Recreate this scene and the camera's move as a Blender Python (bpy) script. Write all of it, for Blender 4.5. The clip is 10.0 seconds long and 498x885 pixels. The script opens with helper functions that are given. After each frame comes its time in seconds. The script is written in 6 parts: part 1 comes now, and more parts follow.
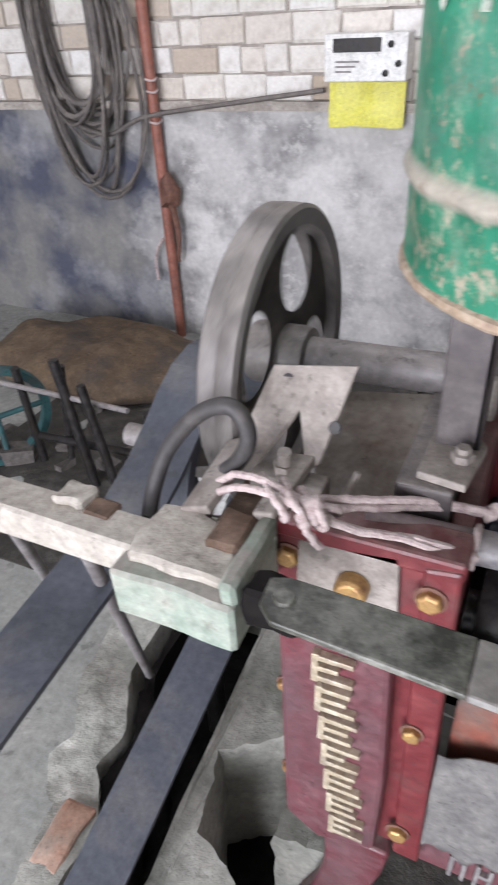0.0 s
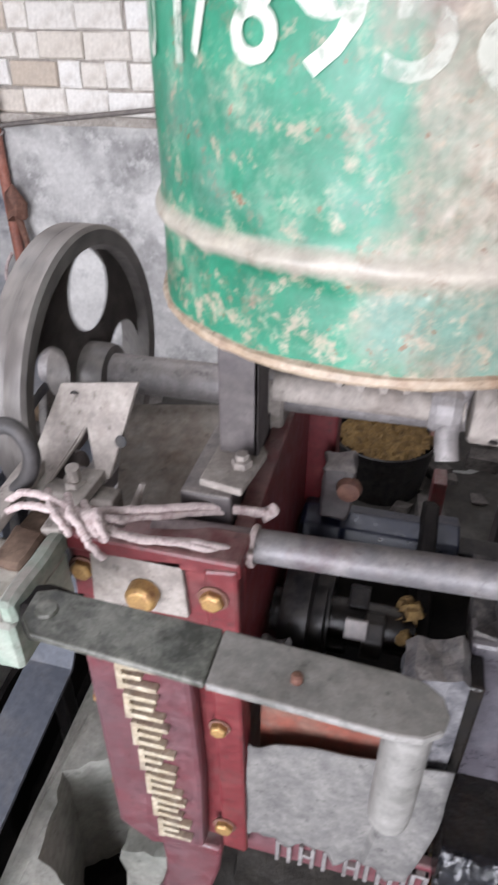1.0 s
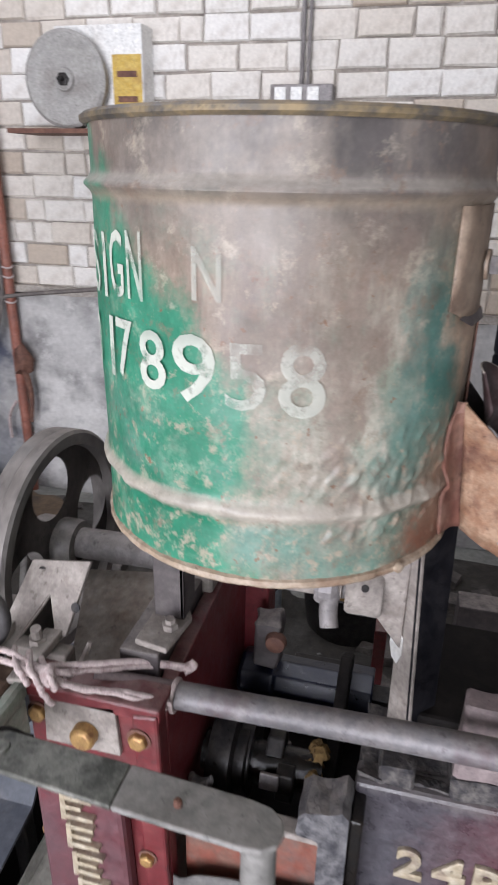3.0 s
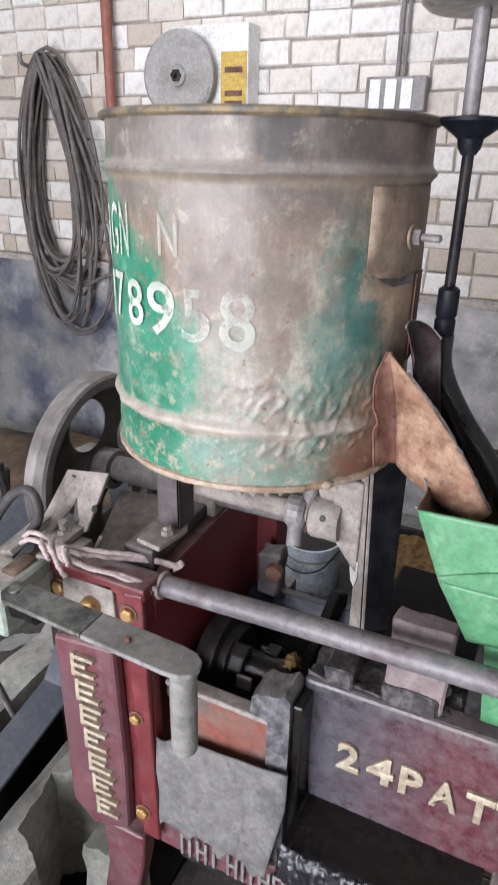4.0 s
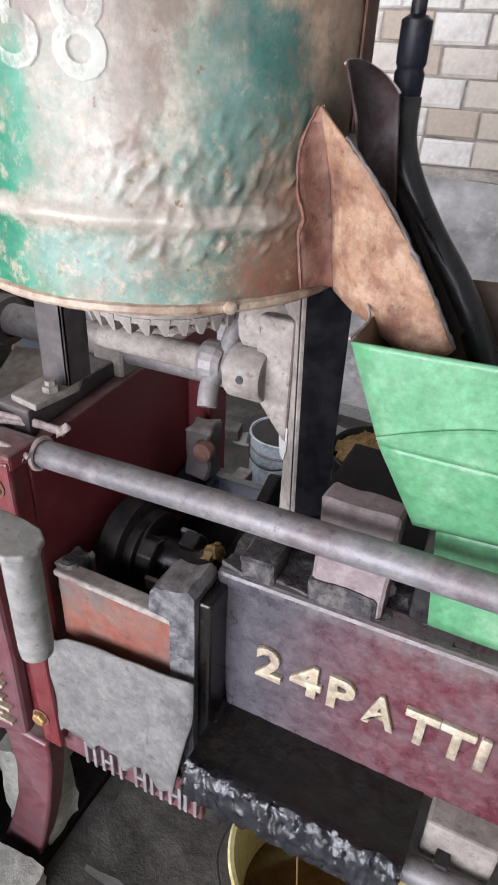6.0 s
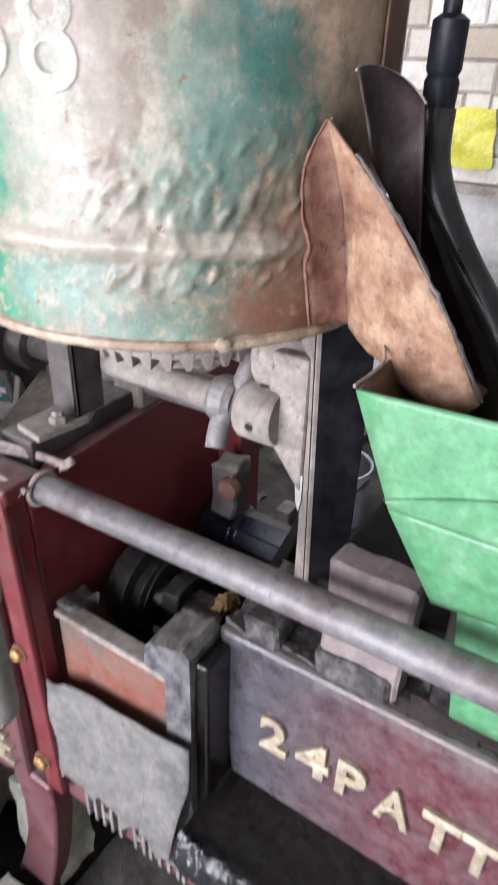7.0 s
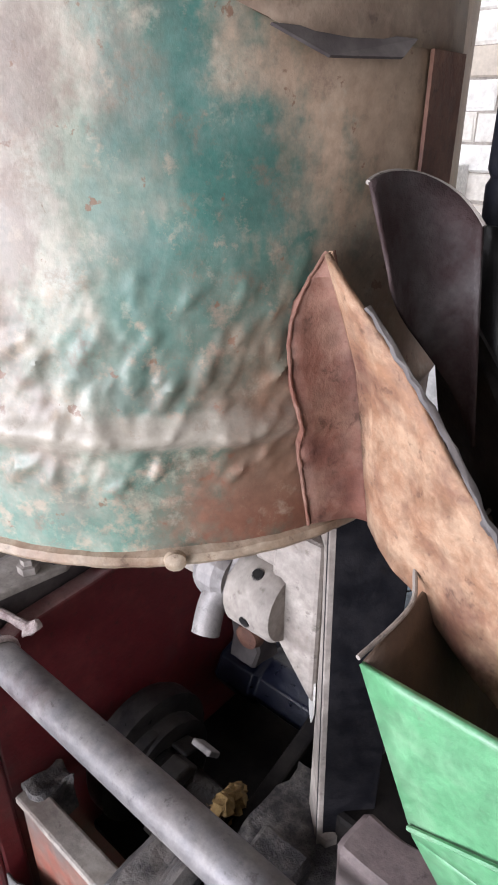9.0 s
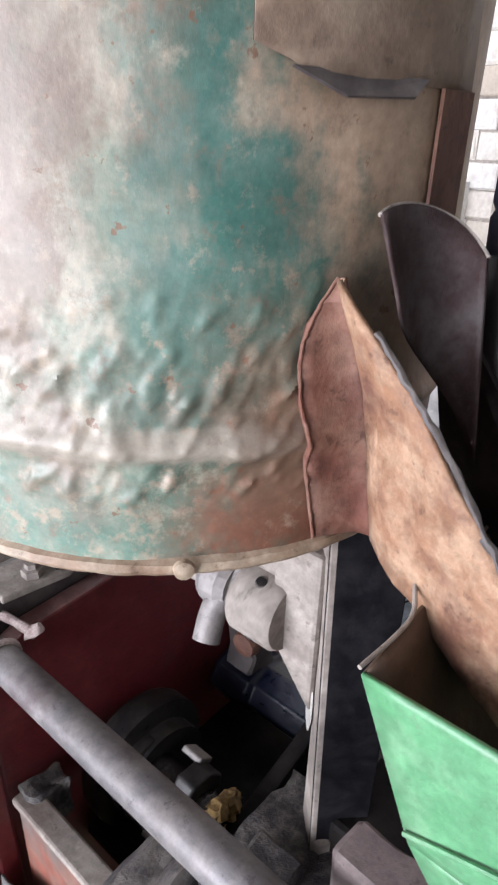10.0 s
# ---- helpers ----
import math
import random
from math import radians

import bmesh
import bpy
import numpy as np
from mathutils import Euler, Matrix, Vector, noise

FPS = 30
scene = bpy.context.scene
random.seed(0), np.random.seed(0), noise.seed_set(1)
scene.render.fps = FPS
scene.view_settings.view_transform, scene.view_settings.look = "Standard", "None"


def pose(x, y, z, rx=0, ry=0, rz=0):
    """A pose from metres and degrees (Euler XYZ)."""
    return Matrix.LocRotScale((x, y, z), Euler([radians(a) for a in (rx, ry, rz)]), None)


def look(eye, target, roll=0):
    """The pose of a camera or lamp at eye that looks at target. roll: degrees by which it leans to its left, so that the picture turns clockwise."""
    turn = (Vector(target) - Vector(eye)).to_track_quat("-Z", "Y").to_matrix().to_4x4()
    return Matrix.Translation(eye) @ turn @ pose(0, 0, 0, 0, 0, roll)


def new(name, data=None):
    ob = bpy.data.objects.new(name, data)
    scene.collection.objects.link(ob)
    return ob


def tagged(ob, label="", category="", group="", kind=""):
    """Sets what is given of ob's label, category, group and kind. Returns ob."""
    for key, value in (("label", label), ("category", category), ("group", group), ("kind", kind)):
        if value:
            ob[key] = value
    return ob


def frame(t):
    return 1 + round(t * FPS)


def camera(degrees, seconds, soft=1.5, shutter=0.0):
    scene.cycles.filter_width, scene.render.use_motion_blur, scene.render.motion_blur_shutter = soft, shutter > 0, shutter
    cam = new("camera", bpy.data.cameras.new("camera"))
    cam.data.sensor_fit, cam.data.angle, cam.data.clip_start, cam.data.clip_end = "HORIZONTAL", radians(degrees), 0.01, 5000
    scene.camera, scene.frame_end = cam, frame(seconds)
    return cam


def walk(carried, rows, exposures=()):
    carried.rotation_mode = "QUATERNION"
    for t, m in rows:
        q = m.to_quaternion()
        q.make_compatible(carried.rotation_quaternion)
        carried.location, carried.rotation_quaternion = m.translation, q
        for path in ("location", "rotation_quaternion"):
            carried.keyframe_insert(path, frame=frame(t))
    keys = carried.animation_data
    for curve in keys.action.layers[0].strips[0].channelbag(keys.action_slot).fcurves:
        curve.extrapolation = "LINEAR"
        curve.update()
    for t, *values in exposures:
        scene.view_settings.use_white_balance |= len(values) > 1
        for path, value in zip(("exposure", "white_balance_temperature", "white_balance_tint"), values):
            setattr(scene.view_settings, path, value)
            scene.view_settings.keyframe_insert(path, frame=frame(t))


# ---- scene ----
cam = camera(42.07, 10.0, soft=1.8, shutter=0.4)
PATH = [
    (0, (0.1900, 0.3921, 1.4705), (-0.5530, 1.8606, 0.3341), -3.68),
    (0.5, (0.2498, 0.3924, 1.4719), (-0.3103, 1.9330, 0.3262), -2.56),
    (1, (0.2901, 0.4034, 1.4849), (-0.1252, 2.0104, 0.3691), 0.26),
    (1.5, (0.3279, 0.3831, 1.5641), (0.0024, 2.1580, 0.7017), 2.38),
    (2, (0.3185, 0.3742, 1.5914), (0.0163, 2.1780, 0.7819), 2.38),
    (2.5, (0.3178, 0.3576, 1.6222), (0.0686, 2.1742, 0.8233), 2.04),
    (2.7, (0.3337, 0.3335, 1.6396), (0.0312, 2.1456, 0.8491), 1.60),
    (3.8, (0.6446, 0.1815, 1.6531), (-0.1468, 1.8471, 0.8788), 1.51),
    (4, (0.6459, 0.1782, 1.6475), (-0.1427, 1.8298, 0.8410), 1.35),
    (4.5, (0.6680, 0.1763, 1.6027), (-0.1365, 1.7793, 0.7177), 1.73),
    (5, (0.6784, 0.1920, 1.5800), (-0.0666, 1.7783, 0.6163), 1.19),
    (5.5, (0.6890, 0.2744, 1.5293), (0.0437, 1.8666, 0.5053), 2.41),
    (5.7, (0.6707, 0.3204, 1.5027), (0.0183, 1.9065, 0.4738), 2.64),
    (6.8, (0.7154, 0.4564, 1.4589), (-0.2184, 1.8627, 0.3864), 2.34),
    (7, (0.7036, 0.4762, 1.4657), (-0.2253, 1.9357, 0.4622), 1.93),
    (7.5, (0.6180, 0.5783, 1.4650), (-0.2477, 2.1088, 0.5119), 3.10),
    (8, (0.6141, 0.6682, 1.4720), (-0.4666, 2.0165, 0.4647), 3.71),
    (8.5, (0.6294, 0.6660, 1.4834), (-0.5503, 1.9666, 0.5260), 1.83),
    (9, (0.6425, 0.6796, 1.4920), (-0.5219, 2.0315, 0.5883), 0.30),
    (9.5, (0.6395, 0.6741, 1.4907), (-0.5516, 1.9954, 0.5765), -0.20),
    (10, (0.6431, 0.6668, 1.5016), (-0.5170, 2.0357, 0.6183), 1.90),
]
walk(cam, [(t, look(eye, target, roll)) for t, eye, target, roll in PATH], exposures=[(0, 0.0), (1.0, 0.1), (1.6, -0.1), (2.5, -0.35), (3.8, -0.1), (5.5, 0.05), (7.0, 0.3), (8.0, 0.3), (10.0, 0.3)])

# ---- world, lights ----
world = bpy.data.worlds.new("world")
scene.world = world
world.use_nodes = True
_wn = world.node_tree
_sky = _wn.nodes.new("ShaderNodeTexSky")
_sky.sky_type, _sky.sun_disc = "NISHITA", False
_sky.sun_elevation, _sky.sun_rotation = radians(48), radians(200)
_wn.links.new(_sky.outputs[0], _wn.nodes["Background"].inputs[0])
_wn.nodes["Background"].inputs[1].default_value = 0.12

DOOR = (-2.15, 1.05, 2.6)          # the open workshop door behind the camera: x from, x to, height
SOUTH, NORTH, WEST, EAST, TOP = -2.4, 3.15, -4.2, 3.4, 3.3


def area(name, m, sx, sy, power, colour):
    d = bpy.data.lights.new(name, "AREA")
    d.shape, d.size, d.size_y, d.energy, d.color = "RECTANGLE", sx, sy, power, colour
    ob = new(name, d)
    ob.matrix_world = m
    return ob


area("door_daylight", look(((DOOR[0] + DOOR[1]) / 2, SOUTH - 0.1, 1.35), ((DOOR[0] + DOOR[1]) / 2 + 0.2, 2, 1.1)), DOOR[1] - DOOR[0], 2.4, 325, (0.90, 0.905, 1.0))
# fill lamp added overhead to brighten the north wall
area("skylight_daylight", look((-0.6, 1.9, TOP + 0.05), (-0.6, 1.9, 0)), 2.4, 0.9, 32, (0.91, 0.91, 1.0))


# ---- materials ----
def mat(name, *, rough=0.6, metal=0.0):
    m = bpy.data.materials.new(name)
    m.use_nodes = True
    b = m.node_tree.nodes["Principled BSDF"]
    b.inputs["Roughness"].default_value, b.inputs["Metallic"].default_value = rough, metal
    return m, m.node_tree, b


class Net:
    """Short hand for building a node tree."""

    def __init__(self, nt):
        self.nt, self.n, self.l = nt, nt.nodes, nt.links
        self.co = self.n.new("ShaderNodeTexCoord").outputs["Object"]

    def noise(self, scale, detail=4, rough=0.6, vec=None, distort=0.0):
        t = self.n.new("ShaderNodeTexNoise")
        t.inputs["Scale"].default_value, t.inputs["Detail"].default_value = scale, detail
        t.inputs["Roughness"].default_value, t.inputs["Distortion"].default_value = rough, distort
        self.l.new(vec or self.co, t.inputs["Vector"])
        return t.outputs["Fac"]

    def ramp(self, fac, *stops):
        r = self.n.new("ShaderNodeValToRGB")
        e = r.color_ramp.elements
        while len(e) < len(stops):
            e.new(0.5)
        for el, (pos, c) in zip(e, stops):
            el.position = pos
            el.color = (c, c, c, 1) if isinstance(c, (int, float)) else (*c, 1)
        self.l.new(fac, r.inputs["Fac"])
        return r.outputs["Color"]

    def mix(self, fac, a, b, blend="MIX"):
        m = self.n.new("ShaderNodeMix")
        m.data_type, m.blend_type = "RGBA", blend
        for sock, v in ((m.inputs[0], fac), (m.inputs[6], a), (m.inputs[7], b)):
            if isinstance(v, (int, float)):
                sock.default_value = v
            elif isinstance(v, tuple):
                sock.default_value = (*v, 1)
            else:
                self.l.new(v, sock)
        return m.outputs[2]

    def math(self, op, a, b=0.0):
        m = self.n.new("ShaderNodeMath")
        m.operation = op
        for sock, v in zip(m.inputs, (a, b)):
            if isinstance(v, (int, float)):
                sock.default_value = v
            else:
                self.l.new(v, sock)
        return m.outputs[0]

    def mapping(self, scale):
        m = self.n.new("ShaderNodeMapping")
        m.inputs["Scale"].default_value = scale
        self.l.new(self.co, m.inputs["Vector"])
        return m.outputs[0]

    def bump(self, b, height, strength, distance=0.002):
        k = self.n.new("ShaderNodeBump")
        k.inputs["Strength"].default_value, k.inputs["Distance"].default_value = strength, distance
        self.l.new(height, k.inputs["Height"])
        self.l.new(k.outputs[0], b.inputs["Normal"])

    def random(self):
        return self.n.new("ShaderNodeObjectInfo").outputs["Random"]


def worn(name, base, second, dirt, *, scale=12, rough=(0.45, 0.75), metal=0.0, grain=90, bump=0.35, wear=(0.42, 0.62), dirty=(0.5, 0.72), depth=0.003, dust=0.0, specks=0.5):
    """A used surface: base with patches of second, dirt over both, specks, settled dust on what faces up, fine grain and relief."""
    m, nt, b = mat(name, metal=metal)
    k = Net(nt)
    big, mid, fine = k.noise(scale, 5, 0.65), k.noise(scale * 3.1, 6, 0.7), k.noise(grain, 4, 0.7)
    col = k.mix(k.ramp(mid, (wear[0], 0.0), (wear[1], 1.0)), base, second)
    col = k.mix(k.ramp(big, (dirty[0], 0.0), (dirty[1], 1.0)), col, dirt)
    if dust:
        up = k.n.new("ShaderNodeSeparateXYZ")
        k.l.new(k.n.new("ShaderNodeNewGeometry").outputs["Normal"], up.inputs[0])
        lies = k.math("MULTIPLY", k.ramp(up.outputs[2], (0.35, 0.0), (0.9, dust)), k.ramp(mid, (0.36, 0.25), (0.55, 1.0)))
        col = k.mix(lies, col, (0.30, 0.265, 0.24))
    col = k.mix(k.ramp(k.noise(scale * 7.3, 4, 0.7), (0.60, 0.0), (0.68, specks)), col, tuple(c * 0.45 for c in dirt))
    col = k.mix(0.55, col, k.ramp(fine, (0.28, 0.5), (0.72, 1.35)), "MULTIPLY")
    nt.links.new(col, b.inputs["Base Color"])
    nt.links.new(k.ramp(k.mix(0.4, mid, fine), (0.3, rough[0]), (0.7, rough[1])), b.inputs["Roughness"])
    k.bump(b, k.mix(0.5, mid, fine), bump, depth)
    return m


def beam_material():
    """Maroon paint under mauve-grey dust, blackened by oil at the end by the panel, its top edge lightened as if lit.
    """
    m, nt, b = mat("oil_blackened_maroon_beam")
    k = Net(nt)
    sep = k.n.new("ShaderNodeSeparateXYZ")
    k.l.new(k.co, sep.inputs[0])
    big, mid, fine = k.noise(9, 6, 0.7), k.noise(30, 6, 0.72), k.noise(130, 4)
    col = k.mix(k.ramp(mid, (0.4, 0.0), (0.62, 1.0)), (0.090, 0.022, 0.030), (0.125, 0.056, 0.064))
    col = k.mix(k.ramp(big, (0.48, 0.0), (0.62, 0.7)), col, (0.105, 0.085, 0.092))
    edge = k.math("ADD", sep.outputs[0], k.math("MULTIPLY", k.math("SUBTRACT", big, 0.5), 0.35))
    col = k.mix(k.ramp(edge, (0.48, 0.9), (0.62, 0.0)), col, k.mix(mid, (0.012, 0.013, 0.019), (0.105, 0.105, 0.12)))
    # dusty pale strip along the top: the lit edge put into the colour
    rise = k.math("ADD", sep.outputs[2], k.math("MULTIPLY", k.math("SUBTRACT", mid, 0.5), 0.05))
    col = k.mix(k.ramp(rise, (0.915, 0.0), (0.94, 0.75)), col, (0.16, 0.145, 0.14))
    col = k.mix(0.5, col, k.ramp(fine, (0.28, 0.5), (0.72, 1.35)), "MULTIPLY")
    nt.links.new(col, b.inputs["Base Color"])
    nt.links.new(k.ramp(mid, (0.35, 0.2), (0.65, 0.6)), b.inputs["Roughness"])
    k.bump(b, k.mix(0.5, mid, fine), 0.6, 0.003)
    return m


RED = worn("maroon_paint", (0.13, 0.018, 0.022), (0.19, 0.04, 0.04), (0.10, 0.055, 0.05), scale=9, rough=(0.28, 0.6), wear=(0.5, 0.75), dirty=(0.55, 0.8), dust=0.35)
RED_DUST = worn("dusty_maroon_paint", (0.125, 0.030, 0.038), (0.155, 0.070, 0.078), (0.105, 0.058, 0.066), scale=6, rough=(0.22, 0.6), wear=(0.4, 0.68), dirty=(0.46, 0.70), dust=0.50)
ORANGE = worn("primer_red_sheet", (0.20, 0.062, 0.042), (0.17, 0.085, 0.062), (0.12, 0.09, 0.08), scale=9, dirty=(0.45, 0.62), dust=0.50)
STEEL = worn("dusty_grey_steel", (0.20, 0.185, 0.185), (0.28, 0.26, 0.255), (0.13, 0.11, 0.105), scale=11, rough=(0.4, 0.7), metal=0.25, dust=0.60)
PIPE = worn("worn_pipe_steel", (0.155, 0.147, 0.155), (0.215, 0.20, 0.20), (0.09, 0.055, 0.06), scale=14, rough=(0.35, 0.62), metal=0.2, dust=0.18)
BARE = worn("bright_worn_steel", (0.42, 0.40, 0.38), (0.30, 0.27, 0.25), (0.2, 0.16, 0.13), scale=16, rough=(0.25, 0.5), metal=0.6)
DUSTY = worn("dust_coated_iron", (0.235, 0.205, 0.185), (0.32, 0.285, 0.255), (0.13, 0.10, 0.085), scale=10, rough=(0.75, 0.95))
WHEEL = worn("grey_cast_iron", (0.14, 0.128, 0.12), (0.195, 0.178, 0.165), (0.08, 0.068, 0.064), scale=9, rough=(0.35, 0.6), metal=0.2, dust=0.50)
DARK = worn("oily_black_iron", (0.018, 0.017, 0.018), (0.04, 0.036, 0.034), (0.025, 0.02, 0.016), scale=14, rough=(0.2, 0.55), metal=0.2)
TARLIP = worn("wet_tar_drips", (0.006, 0.006, 0.009), (0.026, 0.029, 0.038), (0.006, 0.006, 0.008), scale=26, rough=(0.10, 0.30), bump=0.8, grain=60, depth=0.004, wear=(0.50, 0.66), dirty=(0.50, 0.64))
TAR = worn("tarry_oil_residue", (0.004, 0.0035, 0.004), (0.009, 0.007, 0.006), (0.013, 0.008, 0.005), scale=22, rough=(0.05, 0.18), bump=0.7, grain=60, depth=0.004)
TAR.node_tree.nodes["Principled BSDF"].inputs["Specular IOR Level"].default_value = 0.5
BLUEBLACK = worn("blue_black_steel", (0.006, 0.007, 0.012), (0.016, 0.017, 0.023), (0.034, 0.029, 0.027), scale=14, rough=(0.28, 0.6), metal=0.1, dirty=(0.55, 0.7))
LEGDARK = worn("dark_brown_angle_iron", (0.05, 0.04, 0.042), (0.08, 0.068, 0.066), (0.12, 0.105, 0.10), scale=8, dust=0.60)
# near-black for oil and for the shade on the leg's turned face
WEBDARK = worn("oily_shaded_web", (0.006, 0.006, 0.008), (0.014, 0.013, 0.015), (0.03, 0.026, 0.026), scale=12, rough=(0.35, 0.7), dirty=(0.58, 0.75))
GUARD = worn("dark_rust_guard_sheet", (0.032, 0.017, 0.017), (0.060, 0.042, 0.042), (0.095, 0.085, 0.085), scale=11, rough=(0.5, 0.8), bump=0.6, depth=0.005, dirty=(0.48, 0.66))
GRIT = worn("oily_grit", (0.045, 0.042, 0.046), (0.14, 0.128, 0.12), (0.02, 0.018, 0.02), scale=22, rough=(0.4, 0.9), bump=0.9, depth=0.008, grain=70)
BROWNDUST = worn("dusty_brown_sheet", (0.20, 0.175, 0.15), (0.26, 0.235, 0.205), (0.10, 0.068, 0.046), scale=7, rough=(0.7, 0.95))
AMBER = worn("printed_amber_card", (0.50, 0.33, 0.06), (0.58, 0.42, 0.12), (0.36, 0.20, 0.05), scale=14, rough=(0.5, 0.7))
CHEEK = worn("purple_brown_rust", (0.17, 0.072, 0.052), (0.25, 0.145, 0.11), (0.095, 0.040, 0.034), scale=9, rough=(0.45, 0.8), bump=0.45, depth=0.004, dirty=(0.47, 0.62))
GREASE = worn("greasy_dusted_casting", (0.045, 0.045, 0.052), (0.15, 0.145, 0.15), (0.022, 0.022, 0.03), scale=15, rough=(0.25, 0.6), bump=0.8, depth=0.005, wear=(0.36, 0.58), dirty=(0.52, 0.68), dust=0.5)
GREASEBAR = worn("grease_stained_bar", (0.12, 0.12, 0.10), (0.21, 0.205, 0.18), (0.030, 0.030, 0.022), scale=26, rough=(0.3, 0.7), wear=(0.40, 0.62), dirty=(0.44, 0.60))
RUSTFLAT = worn("brown_rust_stain", (0.10, 0.062, 0.042), (0.16, 0.105, 0.075), (0.06, 0.036, 0.026), scale=14, rough=(0.75, 0.95))
OLDBRICK = worn("bare_orange_brick", (0.42, 0.24, 0.17), (0.48, 0.31, 0.23), (0.34, 0.26, 0.21), scale=12, rough=(0.85, 0.97))
GOLD = worn("dull_gold_paint", (0.40, 0.33, 0.23), (0.50, 0.44, 0.34), (0.20, 0.14, 0.12), scale=26, rough=(0.35, 0.6), metal=0.25)
BRASS = worn("brassy_bolt_head", (0.50, 0.31, 0.12), (0.40, 0.24, 0.10), (0.25, 0.12, 0.06), scale=50, rough=(0.3, 0.5), metal=0.55)
RUST = worn("rusty_brown_sheet", (0.12, 0.052, 0.036), (0.19, 0.095, 0.065), (0.08, 0.034, 0.026), scale=13, rough=(0.6, 0.9), bump=0.6, depth=0.005)
RUSTPALE = worn("pale_rust_sheet", (0.24, 0.125, 0.072), (0.36, 0.235, 0.155), (0.14, 0.062, 0.040), scale=14, rough=(0.55, 0.9), dirty=(0.50, 0.64), bump=0.6, depth=0.005)
TARP = worn("grey_canvas_sheet", (0.130, 0.124, 0.120), (0.180, 0.172, 0.162), (0.070, 0.067, 0.066), scale=11, rough=(0.8, 0.95))
GREEN = worn("light_green_sheet_paint", (0.085, 0.255, 0.122), (0.12, 0.305, 0.16), (0.25, 0.40, 0.26), scale=8, rough=(0.3, 0.55), wear=(0.45, 0.7), dirty=(0.55, 0.8))
HOPPERIN = worn("brown_hopper_lining", (0.055, 0.032, 0.02), (0.09, 0.055, 0.035), (0.12, 0.075, 0.04), scale=8)
WOOD = worn("dusty_grey_wood", (0.37, 0.335, 0.29), (0.44, 0.405, 0.355), (0.28, 0.25, 0.21), scale=8, rough=(0.8, 0.95), bump=0.5, depth=0.006)
WOODGREEN = worn("greenish_painted_block", (0.22, 0.27, 0.22), (0.30, 0.33, 0.28), (0.36, 0.33, 0.285), scale=9, rough=(0.75, 0.95), dust=0.90)
LEVER = worn("grey_flat_bar", (0.19, 0.182, 0.17), (0.25, 0.24, 0.225), (0.10, 0.098, 0.088), scale=11, rough=(0.45, 0.8), dirty=(0.54, 0.66), dust=0.35)
ROPE = worn("pinkish_white_rope", (0.46, 0.37, 0.355), (0.56, 0.47, 0.45), (0.27, 0.19, 0.185), scale=60, rough=(0.85, 0.98), grain=400, bump=0.8)
RUBBER = worn("black_rubber", (0.035, 0.032, 0.032), (0.055, 0.05, 0.05), (0.08, 0.07, 0.065), scale=20, rough=(0.5, 0.75))
BLUEPAINT = worn("navy_oily_paint", (0.004, 0.006, 0.020), (0.009, 0.012, 0.028), (0.05, 0.046, 0.045), scale=14, rough=(0.2, 0.5), dirty=(0.60, 0.72))
PLATE = worn("brown_drum_plate", (0.23, 0.165, 0.12), (0.30, 0.23, 0.17), (0.14, 0.085, 0.06), scale=10, rough=(0.4, 0.7))
RODMAUVE = worn("mauve_dusty_rod", (0.20, 0.155, 0.155), (0.26, 0.21, 0.205), (0.13, 0.10, 0.10), scale=14, rough=(0.6, 0.85))
RUBBERWET = worn("glossy_black_rubber", (0.012, 0.012, 0.013), (0.025, 0.024, 0.025), (0.04, 0.037, 0.036), scale=20, rough=(0.22, 0.45))
BELT = worn("blue_grey_drive_belt", (0.065, 0.072, 0.09), (0.085, 0.092, 0.11), (0.13, 0.125, 0.125), scale=7, rough=(0.55, 0.75))
CONCRETE = worn("rough_grey_concrete", (0.30, 0.30, 0.265), (0.40, 0.385, 0.345), (0.20, 0.215, 0.185), scale=5, rough=(0.85, 0.97), bump=0.9, depth=0.008, grain=38)
FLOOR = worn("dirty_cement_floor", (0.26, 0.265, 0.245), (0.32, 0.315, 0.29), (0.17, 0.165, 0.155), scale=2.2, rough=(0.7, 0.95), bump=0.5, depth=0.006, grain=40)
PLAIN = worn("plain_wall_plaster", (0.40, 0.385, 0.375), (0.48, 0.465, 0.455), (0.31, 0.30, 0.29), scale=1.2, rough=(0.85, 0.95))
MORTAR = worn("grey_mortar", (0.34, 0.305, 0.27), (0.46, 0.42, 0.38), (0.19, 0.165, 0.15), scale=6, rough=(0.9, 0.98))
CABLE = worn("dusty_black_cable", (0.10, 0.088, 0.082), (0.15, 0.13, 0.12), (0.2, 0.175, 0.155), scale=12, rough=(0.6, 0.85))
REDPIPE = worn("red_oxide_pipe", (0.26, 0.09, 0.06), (0.31, 0.13, 0.095), (0.16, 0.075, 0.06), scale=8)
WHITE = worn("off_white_enamel", (0.72, 0.72, 0.70), (0.78, 0.77, 0.74), (0.55, 0.53, 0.50), scale=9, rough=(0.3, 0.5))
YELLOW = worn("bright_yellow_plastic", (0.66, 0.62, 0.07), (0.72, 0.68, 0.12), (0.55, 0.48, 0.08), scale=10, rough=(0.35, 0.5))
CREAM = worn("cream_yellow_bucket_plastic", (0.60, 0.53, 0.24), (0.66, 0.60, 0.33), (0.35, 0.27, 0.12), scale=8, rough=(0.35, 0.55))
OIL = worn("brown_mustard_oil", (0.10, 0.055, 0.018), (0.13, 0.075, 0.025), (0.16, 0.10, 0.04), scale=6, rough=(0.04, 0.10), bump=0.05)
CAKE = worn("crumbly_mustard_cake", (0.17, 0.10, 0.032), (0.26, 0.165, 0.06), (0.08, 0.045, 0.015), scale=40, rough=(0.8, 0.95), bump=0.9, depth=0.008, grain=38)
